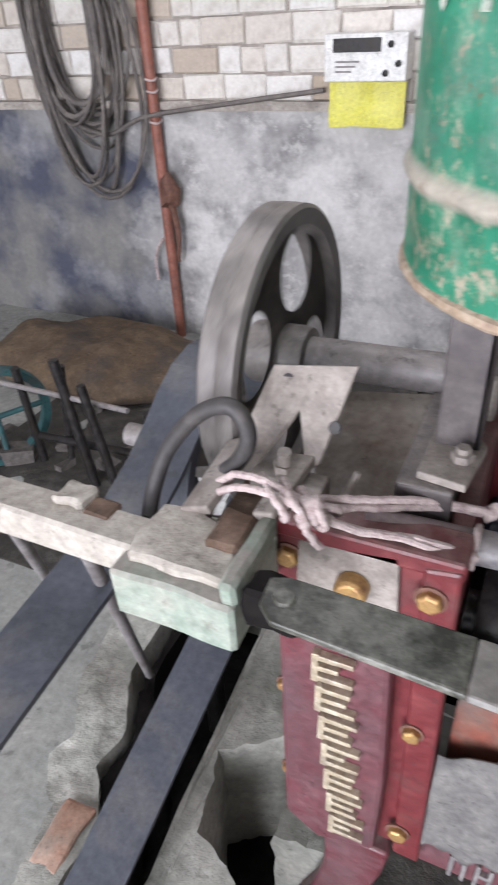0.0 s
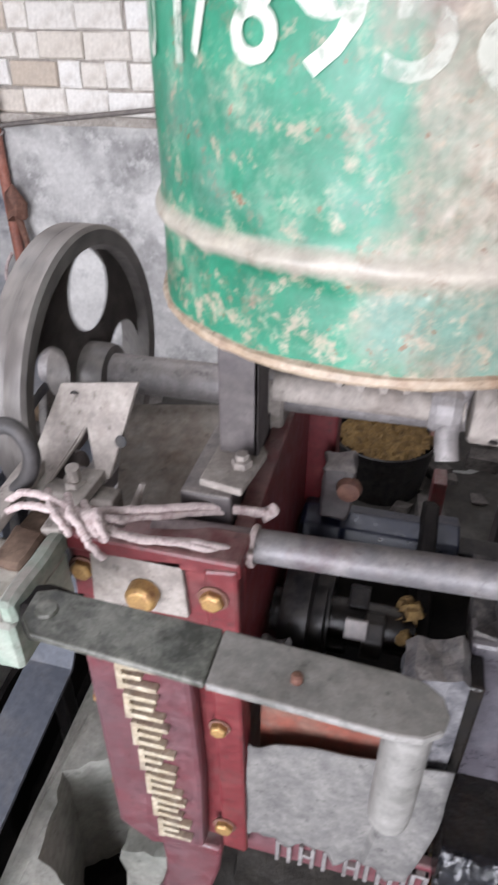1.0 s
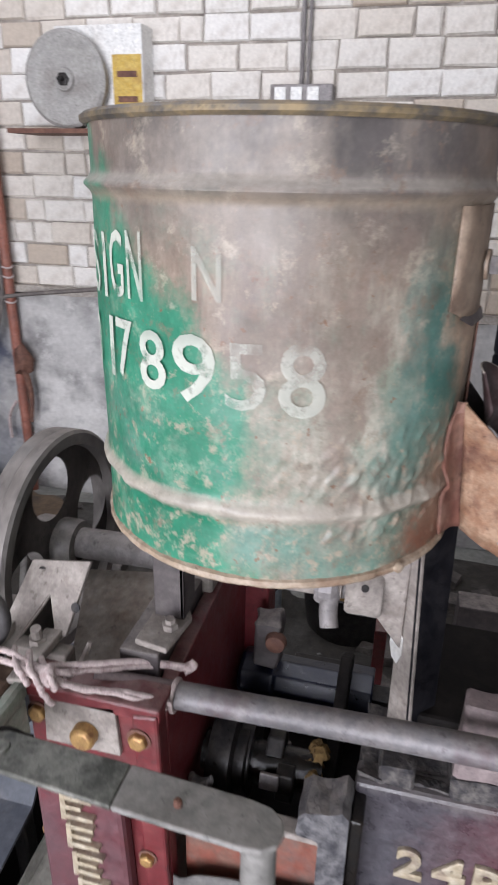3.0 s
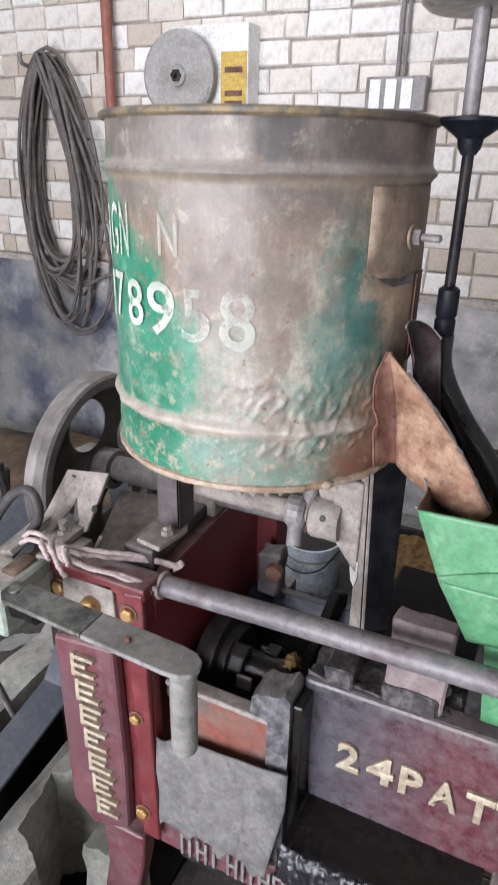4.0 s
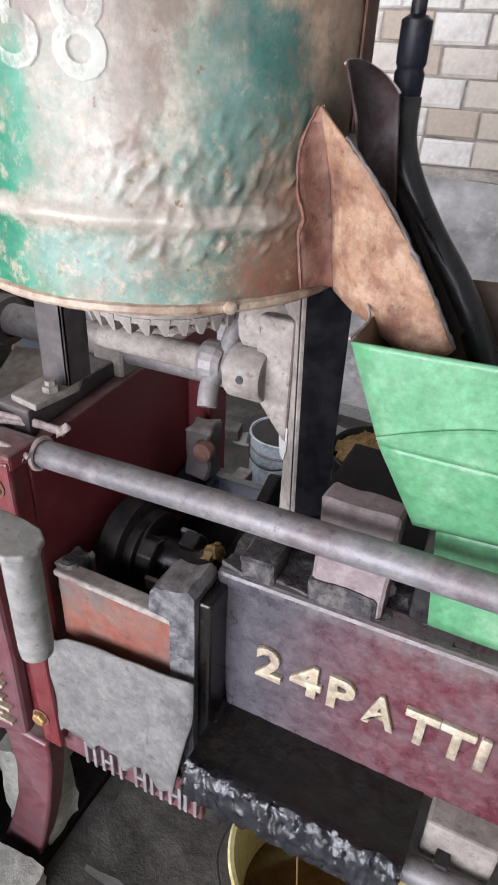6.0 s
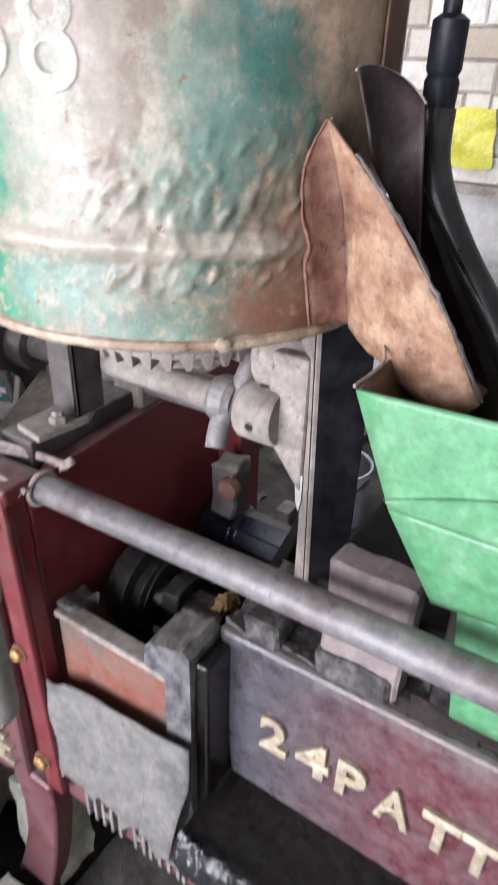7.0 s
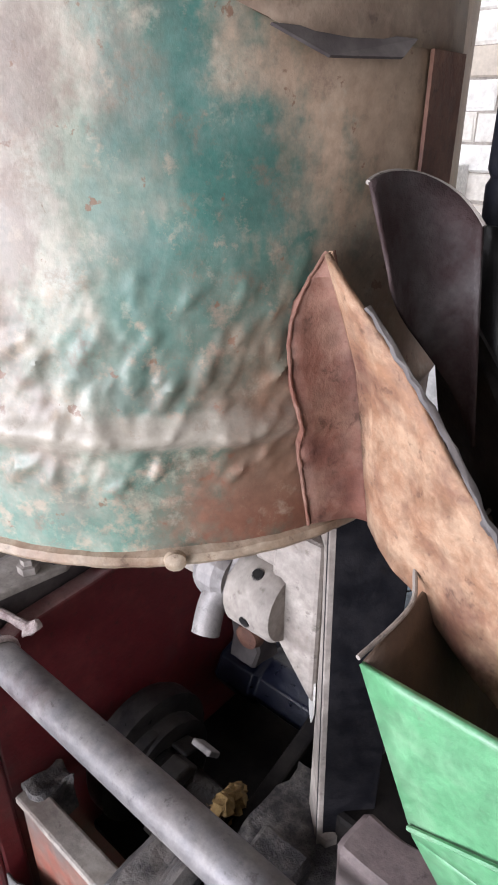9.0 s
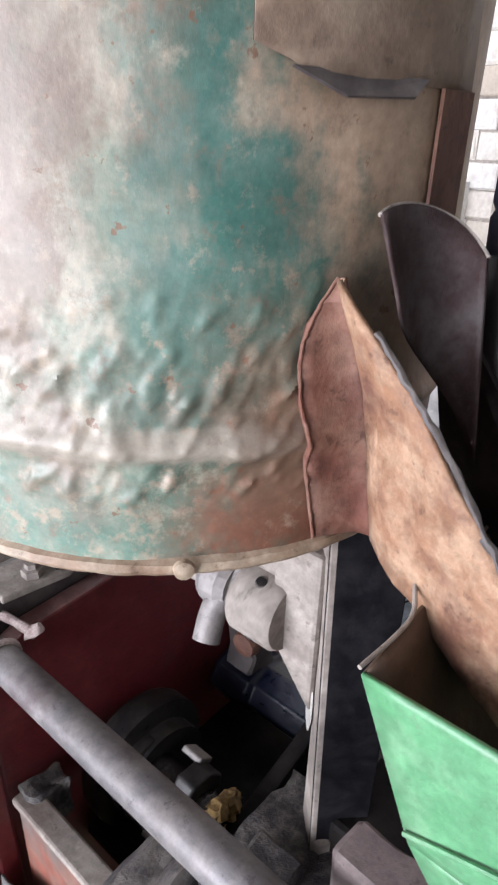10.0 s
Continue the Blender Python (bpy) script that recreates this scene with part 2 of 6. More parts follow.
TIN = worn("pale_blue_tin", (0.58, 0.68, 0.76), (0.72, 0.78, 0.82), (0.26, 0.28, 0.29), scale=14, rough=(0.3, 0.5), metal=0.3)
# black of grime, also the painted shade inside the press and trench
SHADEGRIME = worn("matt_black_grime_shade", (0.007, 0.006, 0.006), (0.014, 0.012, 0.011), (0.02, 0.017, 0.015), scale=12, rough=(0.55, 0.85))
SHADEGRIME.node_tree.nodes["Principled BSDF"].inputs["Specular IOR Level"].default_value = 0.25
# oily dirt under the press, and the painted shade on the floor behind it
SOIL = worn("oily_dirt_shade", (0.030, 0.026, 0.022), (0.06, 0.053, 0.045), (0.10, 0.095, 0.085), scale=6, rough=(0.6, 0.95), bump=0.8, depth=0.012, grain=35)
TEAL = worn("dark_teal_paint", (0.02, 0.07, 0.075), (0.03, 0.10, 0.10), (0.06, 0.07, 0.07), scale=8)
GREYDISC = worn("grey_dusty_casting", (0.30, 0.29, 0.275), (0.36, 0.35, 0.33), (0.22, 0.2, 0.185), scale=8)


def brick_material():
    m, nt, b = mat("whitewashed_brick", rough=0.92)
    k = Net(nt)
    r = k.random()
    col = k.ramp(r, (0.0, (0.44, 0.36, 0.285)), (0.18, (0.58, 0.52, 0.45)), (0.45, (0.70, 0.66, 0.605)), (0.75, (0.70, 0.67, 0.625)), (1.0, (0.77, 0.755, 0.725)))
    mid, fine = k.noise(14, 5), k.noise(70, 3)
    col = k.mix(k.ramp(mid, (0.48, 0.0), (0.66, 0.45)), col, (0.40, 0.34, 0.29))
    col = k.mix(0.3, col, k.ramp(fine, (0.3, 0.6), (0.7, 1.2)), "MULTIPLY")
    nt.links.new(col, b.inputs["Base Color"])
    k.bump(b, k.mix(0.5, mid, fine), 0.7, 0.006)
    return m


def plaster_material():
    """Old cement dado: pale grey with soot and blue-black stains and flaking light patches."""
    m, nt, b = mat("stained_cement_dado", rough=0.9)
    k = Net(nt)
    big, mid, fine = k.noise(1.2, 5, 0.6), k.noise(3.6, 6, 0.6), k.noise(45, 4)
    col = k.mix(k.ramp(big, (0.36, 0.0), (0.62, 1.0)), (0.34, 0.33, 0.325), (0.62, 0.605, 0.585))
    col = k.mix(k.ramp(mid, (0.47, 0.0), (0.66, 0.8)), col, (0.16, 0.155, 0.155))
    col = k.mix(k.ramp(k.noise(9, 6, 0.75), (0.52, 0.0), (0.66, 0.7)), col, (0.66, 0.645, 0.625))
    sep = k.n.new("ShaderNodeSeparateXYZ")
    k.l.new(k.co, sep.inputs[0])
    # a blue-black smear of old paint on the western stretch, with an uneven edge
    edge = k.math("ADD", sep.outputs[0], k.math("MULTIPLY", k.math("SUBTRACT", mid, 0.5), 1.6))
    smear = k.ramp(k.math("ADD", k.math("MULTIPLY", edge, -0.5), -0.36), (0.38, 0.0), (0.52, 1.0))
    tone = k.mix(k.ramp(k.noise(2.3, 4), (0.4, 0.0), (0.6, 1.0)), (0.075, 0.082, 0.115), (0.22, 0.215, 0.205))
    tone = k.mix(k.ramp(k.noise(2.6, 6, 0.6), (0.52, 0.0), (0.68, 0.7)), tone, (0.36, 0.36, 0.37))
    col = k.mix(smear, col, tone)
    col = k.mix(0.3, col, k.ramp(fine, (0.3, 0.6), (0.7, 1.2)), "MULTIPLY")
    nt.links.new(col, b.inputs["Base Color"])
    k.bump(b, k.mix(0.4, mid, fine), 0.6, 0.01)
    return m


def drum_material():
    """Green enamel rubbed down to pale primer and rust in broad uneven patches.
    The angle runs round the drum from its front (negative y), in turns, 0.5 at the front."""
    m, nt, b = mat("worn_green_drum_paint")
    k = Net(nt)
    sep = k.n.new("ShaderNodeSeparateXYZ")
    k.l.new(k.co, sep.inputs[0])
    ang = k.math("ADD", k.math("DIVIDE", k.math("ARCTAN2", sep.outputs[0], k.math("MULTIPLY", sep.outputs[1], -1.0)), 2 * math.pi), 0.5)
    z = sep.outputs[2]
    streak = k.noise(8, 6, 0.68, k.mapping((1, 1, 0.55)))
    mid, chips, fine = k.noise(24, 6, 0.72), k.noise(62, 6, 0.72), k.noise(210, 4)
    wander = k.math("ADD", k.math("MULTIPLY", k.math("SUBTRACT", streak, 0.5), 0.20), k.math("MULTIPLY", k.math("SUBTRACT", mid, 0.5), 0.09))
    soft = k.math("ADD", ang, wander)
    lift = k.math("MULTIPLY", k.math("MAXIMUM", k.math("SUBTRACT", z, 0.19), 0.0), 0.75)
    green = k.mix(k.ramp(streak, (0.38, 0.0), (0.62, 1.0)), (0.010, 0.150, 0.082), (0.045, 0.215, 0.135))
    green = k.mix(k.ramp(mid, (0.52, 0.0), (0.66, 0.6)), green, (0.16, 0.27, 0.19))
    deep = k.mix(k.ramp(mid, (0.42, 0.0), (0.68, 1.0)), (0.012, 0.135, 0.112), (0.115, 0.205, 0.180))
    tan = k.mix(k.ramp(mid, (0.34, 0.0), (0.62, 1.0)), (0.155, 0.112, 0.080), (0.265, 0.21, 0.16))
    # cream primer patch, lightened further for the highlight on the drum
    tan = k.mix(k.math("MULTIPLY", k.ramp(streak, (0.36, 0.45), (0.54, 0.95)), k.ramp(soft, (0.520, 0.1), (0.555, 1.0))), tan, (0.385, 0.355, 0.295))
    tan = k.mix(k.ramp(k.noise(11, 6, 0.72), (0.50, 0.0), (0.60, 0.50)), tan, (0.105, 0.20, 0.145))
    runs = k.math("MULTIPLY", k.ramp(k.noise(15, 6, 0.72, k.mapping((1, 1, 0.24))), (0.42, 0.1), (0.58, 0.85)), k.ramp(z, (0.15, 0.12), (0.27, 1.0)))
    tan = k.mix(runs, tan, k.mix(mid, (0.085, 0.055, 0.042), (0.17, 0.125, 0.10)))
    film = k.math("MULTIPLY", k.math("MULTIPLY", k.ramp(z, (0.215, 0.0), (0.32, 0.8)), k.ramp(soft, (0.50, 0.0), (0.56, 1.0))), k.ramp(mid, (0.36, 0.55), (0.62, 1.0)))
    tan = k.mix(film, tan, k.mix(streak, (0.105, 0.078, 0.060), (0.205, 0.160, 0.125)))
    band = k.math("MULTIPLY", k.ramp(soft, (0.556, 0.0), (0.576, 1.0)), k.ramp(soft, (0.592, 0.75), (0.610, 0.0)))
    tan = k.mix(band, tan, k.mix(mid, (0.15, 0.105, 0.085), (0.25, 0.195, 0.16)))
    brown = k.mix(k.ramp(mid, (0.35, 0.0), (0.65, 1.0)), (0.26, 0.18, 0.12), (0.43, 0.325, 0.235))
    col = k.mix(k.ramp(k.math("ADD", soft, lift), (0.492, 0.0), (0.530, 1.0)), green, tan)
    col = k.mix(k.ramp(soft, (0.618, 0.0), (0.652, 0.92)), col, deep)
    col = k.mix(k.ramp(k.math("ADD", soft, k.math("MULTIPLY", lift, 0.6)), (0.684, 0.0), (0.715, 1.0)), col, brown)
    # below the lower hoop the enamel has lasted in blotches
    low = k.ramp(k.math("ADD", z, k.math("MULTIPLY", k.math("SUBTRACT", mid, 0.5), 0.05)), (0.060, 1.0), (0.075, 0.0))
    low = k.math("MULTIPLY", low, k.ramp(soft, (0.49, 0.0), (0.53, 1.0)))
    col = k.mix(k.math("MULTIPLY", low, k.ramp(k.noise(15, 6, 0.7), (0.38, 0.0), (0.60, 0.80))), col, (0.085, 0.195, 0.155))
    # thin teal left between the hammered lumps
    belt = k.math("MULTIPLY", k.ramp(z, (0.088, 0.0), (0.10, 1.0)), k.ramp(z, (0.13, 1.0), (0.21, 0.0)))
    col = k.mix(k.math("MULTIPLY", belt, k.ramp(k.noise(19, 6, 0.72), (0.46, 0.0), (0.64, 0.55))), col, (0.115, 0.205, 0.170))
    # chips, thicker towards the foot
    thick = k.math("ADD", chips, k.ramp(z, (0.0, 0.10), (0.24, 0.0)))
    col = k.mix(k.ramp(thick, (0.60, 0.0), (0.71, 0.8)), col, (0.34, 0.275, 0.21))
    col = k.mix(k.ramp(k.noise(95, 4), (0.66, 0.0), (0.70, 0.8)), col, (0.17, 0.085, 0.05))
    # the sooty band under the rim, and grime below the upper hoop
    high = k.ramp(k.math("ADD", z, k.math("MULTIPLY", k.math("SUBTRACT", streak, 0.5), 0.10)), (0.295, 0.0), (0.375, 1.0))
    grey = k.mix(k.ramp(streak, (0.42, 0.0), (0.6, 1.0)), (0.085, 0.076, 0.074), (0.20, 0.17, 0.145))
    col = k.mix(k.math("MULTIPLY", high, k.ramp(soft, (0.36, 0.15), (0.43, 0.95))), col, grey)
    # rust run by the chute
    rusty = k.math("MULTIPLY", k.ramp(soft, (0.630, 0.0), (0.680, 1.0)), k.ramp(z, (0.02, 1.0), (0.17, 0.15)))
    col = k.mix(rusty, col, k.mix(mid, (0.12, 0.045, 0.03), (0.25, 0.125, 0.08)))
    # the lower hoop's ridge: rubbed bare, its pale highlight put into the colour
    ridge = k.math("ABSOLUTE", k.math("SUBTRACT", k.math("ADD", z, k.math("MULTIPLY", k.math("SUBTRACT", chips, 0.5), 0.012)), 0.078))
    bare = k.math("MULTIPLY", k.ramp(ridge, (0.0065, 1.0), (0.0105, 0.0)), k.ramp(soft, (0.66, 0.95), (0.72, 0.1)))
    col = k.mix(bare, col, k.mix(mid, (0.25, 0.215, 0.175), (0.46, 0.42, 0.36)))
    # the upper hoop: a lit line coloured along its top half, tan beneath
    upper = k.math("SUBTRACT", k.math("ADD", z, k.math("MULTIPLY", k.math("SUBTRACT", chips, 0.5), 0.008)), 0.361)
    col = k.mix(k.math("MULTIPLY", k.ramp(k.math("ADD", upper, 0.5), (0.500, 0.0), (0.504, 0.75)), k.ramp(k.math("ADD", upper, 0.5), (0.507, 1.0), (0.513, 0.0))), col, (0.34, 0.31, 0.275))
    col = k.mix(k.math("MULTIPLY", k.ramp(k.math("ADD", upper, 0.5), (0.486, 0.0), (0.491, 0.7)), k.ramp(k.math("ADD", upper, 0.5), (0.494, 1.0), (0.499, 0.0))), col, (0.25, 0.20, 0.15))
    # rust freckles and cloudy fading all over
    col = k.mix(k.ramp(k.noise(38, 6, 0.78), (0.55, 0.0), (0.66, 0.65)), col, k.mix(chips, (0.14, 0.088, 0.064), (0.25, 0.175, 0.13)))
    col = k.mix(k.ramp(k.noise(30, 6, 0.75), (0.57, 0.0), (0.68, 0.45)), col, (0.42, 0.37, 0.29))
    col = k.mix(0.75, col, k.ramp(k.noise(17, 6, 0.75), (0.30, 0.62), (0.70, 1.35)), "MULTIPLY")
    col = k.mix(0.22, col, k.ramp(fine, (0.3, 0.6), (0.7, 1.3)), "MULTIPLY")
    nt.links.new(col, b.inputs["Base Color"])
    nt.links.new(k.ramp(mid, (0.3, 0.34), (0.7, 0.58)), b.inputs["Roughness"])
    k.bump(b, k.mix(0.7, chips, k.noise(30, 2, 0.5)), 0.42, 0.003)
    return m


def sign_material():
    """Hand-painted white lettering, rubbed thin so that the paint below shows."""
    m, nt, b = mat("rubbed_white_lettering", rough=0.55)
    k = Net(nt)
    nt.links.new(k.mix(k.noise(60, 4), (0.42, 0.44, 0.38), (0.60, 0.60, 0.53)), b.inputs["Base Color"])
    sep = k.n.new("ShaderNodeSeparateXYZ")
    k.l.new(k.co, sep.inputs[0])
    fade = k.ramp(k.math("ADD", k.math("MULTIPLY", sep.outputs[0], 3.2), 0.62), (0.42, 0.0), (0.66, 0.06))
    cover = k.ramp(k.math("SUBTRACT", k.noise(34, 5, 0.6), fade), (0.30, 0.0), (0.47, 0.90))
    cover = k.math("MULTIPLY", cover, k.ramp(k.math("ADD", k.math("MULTIPLY", sep.outputs[0], 3.2), 0.62), (0.48, 0.95), (0.64, 0.62)))
    gone = k.math("MAXIMUM", k.ramp(sep.outputs[2], (0.225, 1.0), (0.25, 0.5)), k.ramp(k.math("ADD", sep.outputs[0], 0.5), (0.38, 1.0), (0.42, 0.5)))
    cover = k.math("MULTIPLY", cover, gone)
    mixer, clear = k.n.new("ShaderNodeMixShader"), k.n.new("ShaderNodeBsdfTransparent")
    out = k.n["Material Output"]
    k.l.new(cover, mixer.inputs[0])
    k.l.new(clear.outputs[0], mixer.inputs[1])
    k.l.new(b.outputs[0], mixer.inputs[2])
    k.l.new(mixer.outputs[0], out.inputs[0])
    return m


# low specular holds these dark, for grime and for the shaded press inside
for _m, _s in ((BLUEBLACK, 0.16), (WEBDARK, 0.15), (GUARD, 0.2), (SHADEGRIME, 0.08), (DARK, 0.25), (TAR, 0.5), (TARLIP, 0.7), (GRIT, 0.25), (CHEEK, 0.3)):
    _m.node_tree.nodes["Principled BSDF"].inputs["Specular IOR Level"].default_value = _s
BRICK, DADO, DRUM, SIGN, BEAM = brick_material(), plaster_material(), drum_material(), sign_material(), beam_material()
HOOPPALE = worn("rubbed_pale_hoop_paint", (0.29, 0.215, 0.15), (0.42, 0.34, 0.26), (0.17, 0.09, 0.055), scale=16, rough=(0.4, 0.65))
RIMDARK = worn("sooty_rim_steel", (0.10, 0.088, 0.075), (0.24, 0.18, 0.10), (0.06, 0.055, 0.05), scale=14, rough=(0.4, 0.7), metal=0.2)


# ---- mesh helpers ----
def part(name, bm, material, parent=None, label="", *, smooth=False, bevel=0.0):
    me = bpy.data.meshes.new(name)
    bmesh.ops.recalc_face_normals(bm, faces=bm.faces)
    bm.to_mesh(me)
    bm.free()
    me.materials.append(material)
    if smooth:
        me.polygons.foreach_set("use_smooth", [True] * len(me.polygons))
        me.set_sharp_from_angle(angle=radians(38))
    ob = new(name, me)
    if parent:
        ob.parent = parent
        ob.matrix_parent_inverse = parent.matrix_basis.inverted()
    if label:
        tagged(ob, label)
    if bevel:
        b = ob.modifiers.new("bevel", "BEVEL")
        b.width, b.segments, b.limit_method, b.angle_limit = bevel, 2, "ANGLE", radians(35)
    return ob


def thing(name, at, label, category, **more):
    ob = new(name)
    ob.empty_display_size = 0.05
    ob.matrix_basis = pose(*at)
    return tagged(ob, label, category, **more)


def box(bm, x0, x1, y0, y1, z0, z1, m=None):
    vs = [bm.verts.new((x, y, z)) for x in (x0, x1) for y in (y0, y1) for z in (z0, z1)]
    for f in ((0, 1, 3, 2), (4, 6, 7, 5), (0, 4, 5, 1), (2, 3, 7, 6), (0, 2, 6, 4), (1, 5, 7, 3)):
        bm.faces.new([vs[i] for i in f])
    if m:
        bmesh.ops.transform(bm, matrix=m, verts=vs)
    return bm


def prism(bm, pts, a, b, axis="y", at=None):
    """The outline pts drawn in the plane across axis, from a to b along it."""
    def place(u, v, w):
        return {"y": (u, w, v), "x": (w, u, v), "z": (u, v, w)}[axis]
    lo, hi = [bm.verts.new(place(u, v, a)) for u, v in pts], [bm.verts.new(place(u, v, b)) for u, v in pts]
    n = len(pts)
    bm.faces.new(lo)
    bm.faces.new(hi[::-1])
    for i in range(n):
        bm.faces.new((lo[i], hi[i], hi[(i + 1) % n], lo[(i + 1) % n]))
    if at:
        bmesh.ops.transform(bm, matrix=at, verts=lo + hi)
    return bm


def sheet(bm, pts, thick):
    """A flat or bent sheet through corner points, thickened."""
    vs = [bm.verts.new(p) for p in pts]
    f = bm.faces.new(vs)
    f.normal_update()
    n = f.normal.copy()
    back = [bm.verts.new(v.co - n * thick) for v in vs]
    bm.faces.new(back[::-1])
    for i in range(len(vs)):
        j = (i + 1) % len(vs)
        bm.faces.new((vs[i], back[i], back[j], vs[j]))
    return bm


def tube(bm, pts, r, seg=12, caps=True, r1=None):
    """A round bar or hose along points; r to r1 along it."""
    pts = [Vector(p) for p in pts]
    rings, side = [], None
    for i, p in enumerate(pts):
        d = (pts[min(i + 1, len(pts) - 1)] - pts[max(i - 1, 0)]).normalized()
        if side is None:
            side = d.orthogonal().normalized()
        side = (side - d * side.dot(d)).normalized()
        up = d.cross(side)
        rr = r if r1 is None else r + (r1 - r) * i / (len(pts) - 1)
        rings.append([bm.verts.new(p + (side * math.cos(2 * math.pi * k / seg) + up * math.sin(2 * math.pi * k / seg)) * rr) for k in range(seg)])
    for a, b in zip(rings, rings[1:]):
        for k in range(seg):
            bm.faces.new((a[k], a[(k + 1) % seg], b[(k + 1) % seg], b[k]))
    if caps:
        bm.faces.new(rings[0][::-1])
        bm.faces.new(rings[-1])
    return bm


def lathe(bm, profile, seg=48, m=None, closed=False):
    """Turns (radius, height) pairs round z."""
    rings = []
    for r, z in profile:
        rings.append([bm.verts.new((r * math.cos(2 * math.pi * k / seg), r * math.sin(2 * math.pi * k / seg), z)) for k in range(seg)])
    pairs = list(zip(rings, rings[1:])) + ([(rings[-1], rings[0])] if closed else [])
    for a, b in pairs:
        for k in range(seg):
            bm.faces.new((a[k], a[(k + 1) % seg], b[(k + 1) % seg], b[k]))
    if not closed:
        for ring in (rings[0], rings[-1]):
            if profile[rings.index(ring)][0] > 1e-4:
                bm.faces.new(ring)
    if m:
        bmesh.ops.transform(bm, matrix=m, verts=[v for ring in rings for v in ring])
    return bm


def curve_points(ctrl, n=8):
    """A smooth line through control points."""
    c = [Vector(p) for p in ctrl]
    out = []
    for i in range(len(c) - 1):
        p0, p1, p2, p3 = c[max(i - 1, 0)], c[i], c[i + 1], c[min(i + 2, len(c) - 1)]
        for j in range(n):
            t = j / n
            out.append(0.5 * ((2 * p1) + (p2 - p0) * t + (2 * p0 - 5 * p1 + 4 * p2 - p3) * t * t + (3 * p1 - p0 - 3 * p2 + p3) * t ** 3))
    return out + [c[-1]]


def roughen(bm, amount, scale, seed=0.0):
    for v in bm.verts:
        v.co += noise.noise_vector(v.co * scale + Vector((seed, seed, seed))) * amount
    return bm


def B():
    return bmesh.new()


XUP = Matrix.Rotation(radians(90), 4, "Y")     # turns a lathe's axis onto x


def lettering(text, height, depth):
    """A mesh of one character, standing in the x-z plane, centred on x, its foot at z 0."""
    cu = bpy.data.curves.new("glyph", "FONT")
    cu.body, cu.size, cu.extrude, cu.align_x, cu.resolution_u = text, 1.0, 0.0, "CENTER", 3
    cu.offset = 0.035 if depth else 0.010
    tmp = bpy.data.objects.new("glyph", cu)
    scene.collection.objects.link(tmp)
    me = bpy.data.meshes.new_from_object(tmp.evaluated_get(bpy.context.evaluated_depsgraph_get()))
    bm = B()
    bm.from_mesh(me)
    bpy.data.objects.remove(tmp)
    bpy.data.meshes.remove(me)
    bpy.data.curves.remove(cu)
    xs, ys = [v.co.x for v in bm.verts], [v.co.y for v in bm.verts]
    w, h, x0, y0 = max(xs) - min(xs), max(ys) - min(ys), min(xs), min(ys)
    if depth:
        ex = bmesh.ops.extrude_face_region(bm, geom=bm.faces[:])
        for g in ex["geom"]:
            if isinstance(g, bmesh.types.BMVert):
                g.co.z += depth * h / height
    for v in bm.verts:
        v.co = Vector(((v.co.x - x0 - w / 2) / h * height, -v.co.z / h * height, (v.co.y - y0) / h * height))
    return bm, w / h * height


# ---- the workshop ----
def structure():
    tagged(part("floor", box(B(), WEST, EAST, SOUTH, NORTH + 0.25, -0.2, 0.0), FLOOR), "dirty grey cement workshop floor", "floor", kind="structure")
    tagged(part("ground", box(B(), -60, 60, -80, SOUTH - 0.26, -0.25, -0.03), FLOOR), "bare grey yard outside the door", "ground", kind="structure")
    wall = tagged(part("wall_north", box(B(), WEST, EAST, NORTH, NORTH + 0.25, 0.0, TOP), MORTAR), "old brick wall with pale whitewashed bricks above a cement dado", "wall", kind="structure")
    tagged(part("dado", roughen(cut_slab(WEST, EAST, NORTH - 0.03, NORTH - 0.002, 0.0, 1.07), 0.012, 3.0), DADO, wall, "soot and blue stained cement dado", smooth=True), kind="structure")
    part("ledge", roughen(cut_slab(WEST, EAST, NORTH - 0.05, NORTH - 0.002, 1.072, 1.105), 0.008, 5.0), MORTAR, wall, "thin mortar ledge on the dado")
    tagged(part("wall_west", box(B(), WEST - 0.25, WEST, SOUTH, NORTH + 0.25, 0, TOP), PLAIN), "plain plastered wall", "wall", kind="structure")
    tagged(part("wall_east", box(B(), EAST, EAST + 0.25, SOUTH, NORTH + 0.25, 0, TOP), PLAIN), "plain plastered wall", "wall", kind="structure")
    bm = box(B(), WEST - 0.25, DOOR[0], SOUTH - 0.25, SOUTH, 0, TOP)
    box(bm, DOOR[1], EAST + 0.25, SOUTH - 0.25, SOUTH, 0, TOP)
    box(bm, DOOR[0], DOOR[1], SOUTH - 0.25, SOUTH, DOOR[2], TOP)
    tagged(part("wall_south", bm, PLAIN), "plain wall with a wide open doorway", "wall", kind="structure")
    bm = box(B(), WEST, -1.8, SOUTH, NORTH, TOP, TOP + 0.15)
    box(bm, 0.6, EAST, SOUTH, NORTH, TOP, TOP + 0.15)
    # these leave an opening for the added fill lamp
    box(bm, -1.8, 0.6, SOUTH, 1.45, TOP, TOP + 0.15)
    box(bm, -1.8, 0.6, 2.35, NORTH, TOP, TOP + 0.15)
    tagged(part("ceiling", bm, PLAIN), "plain unseen workshop ceiling with an opening for the fill lamp", "ceiling", kind="structure")
    return wall


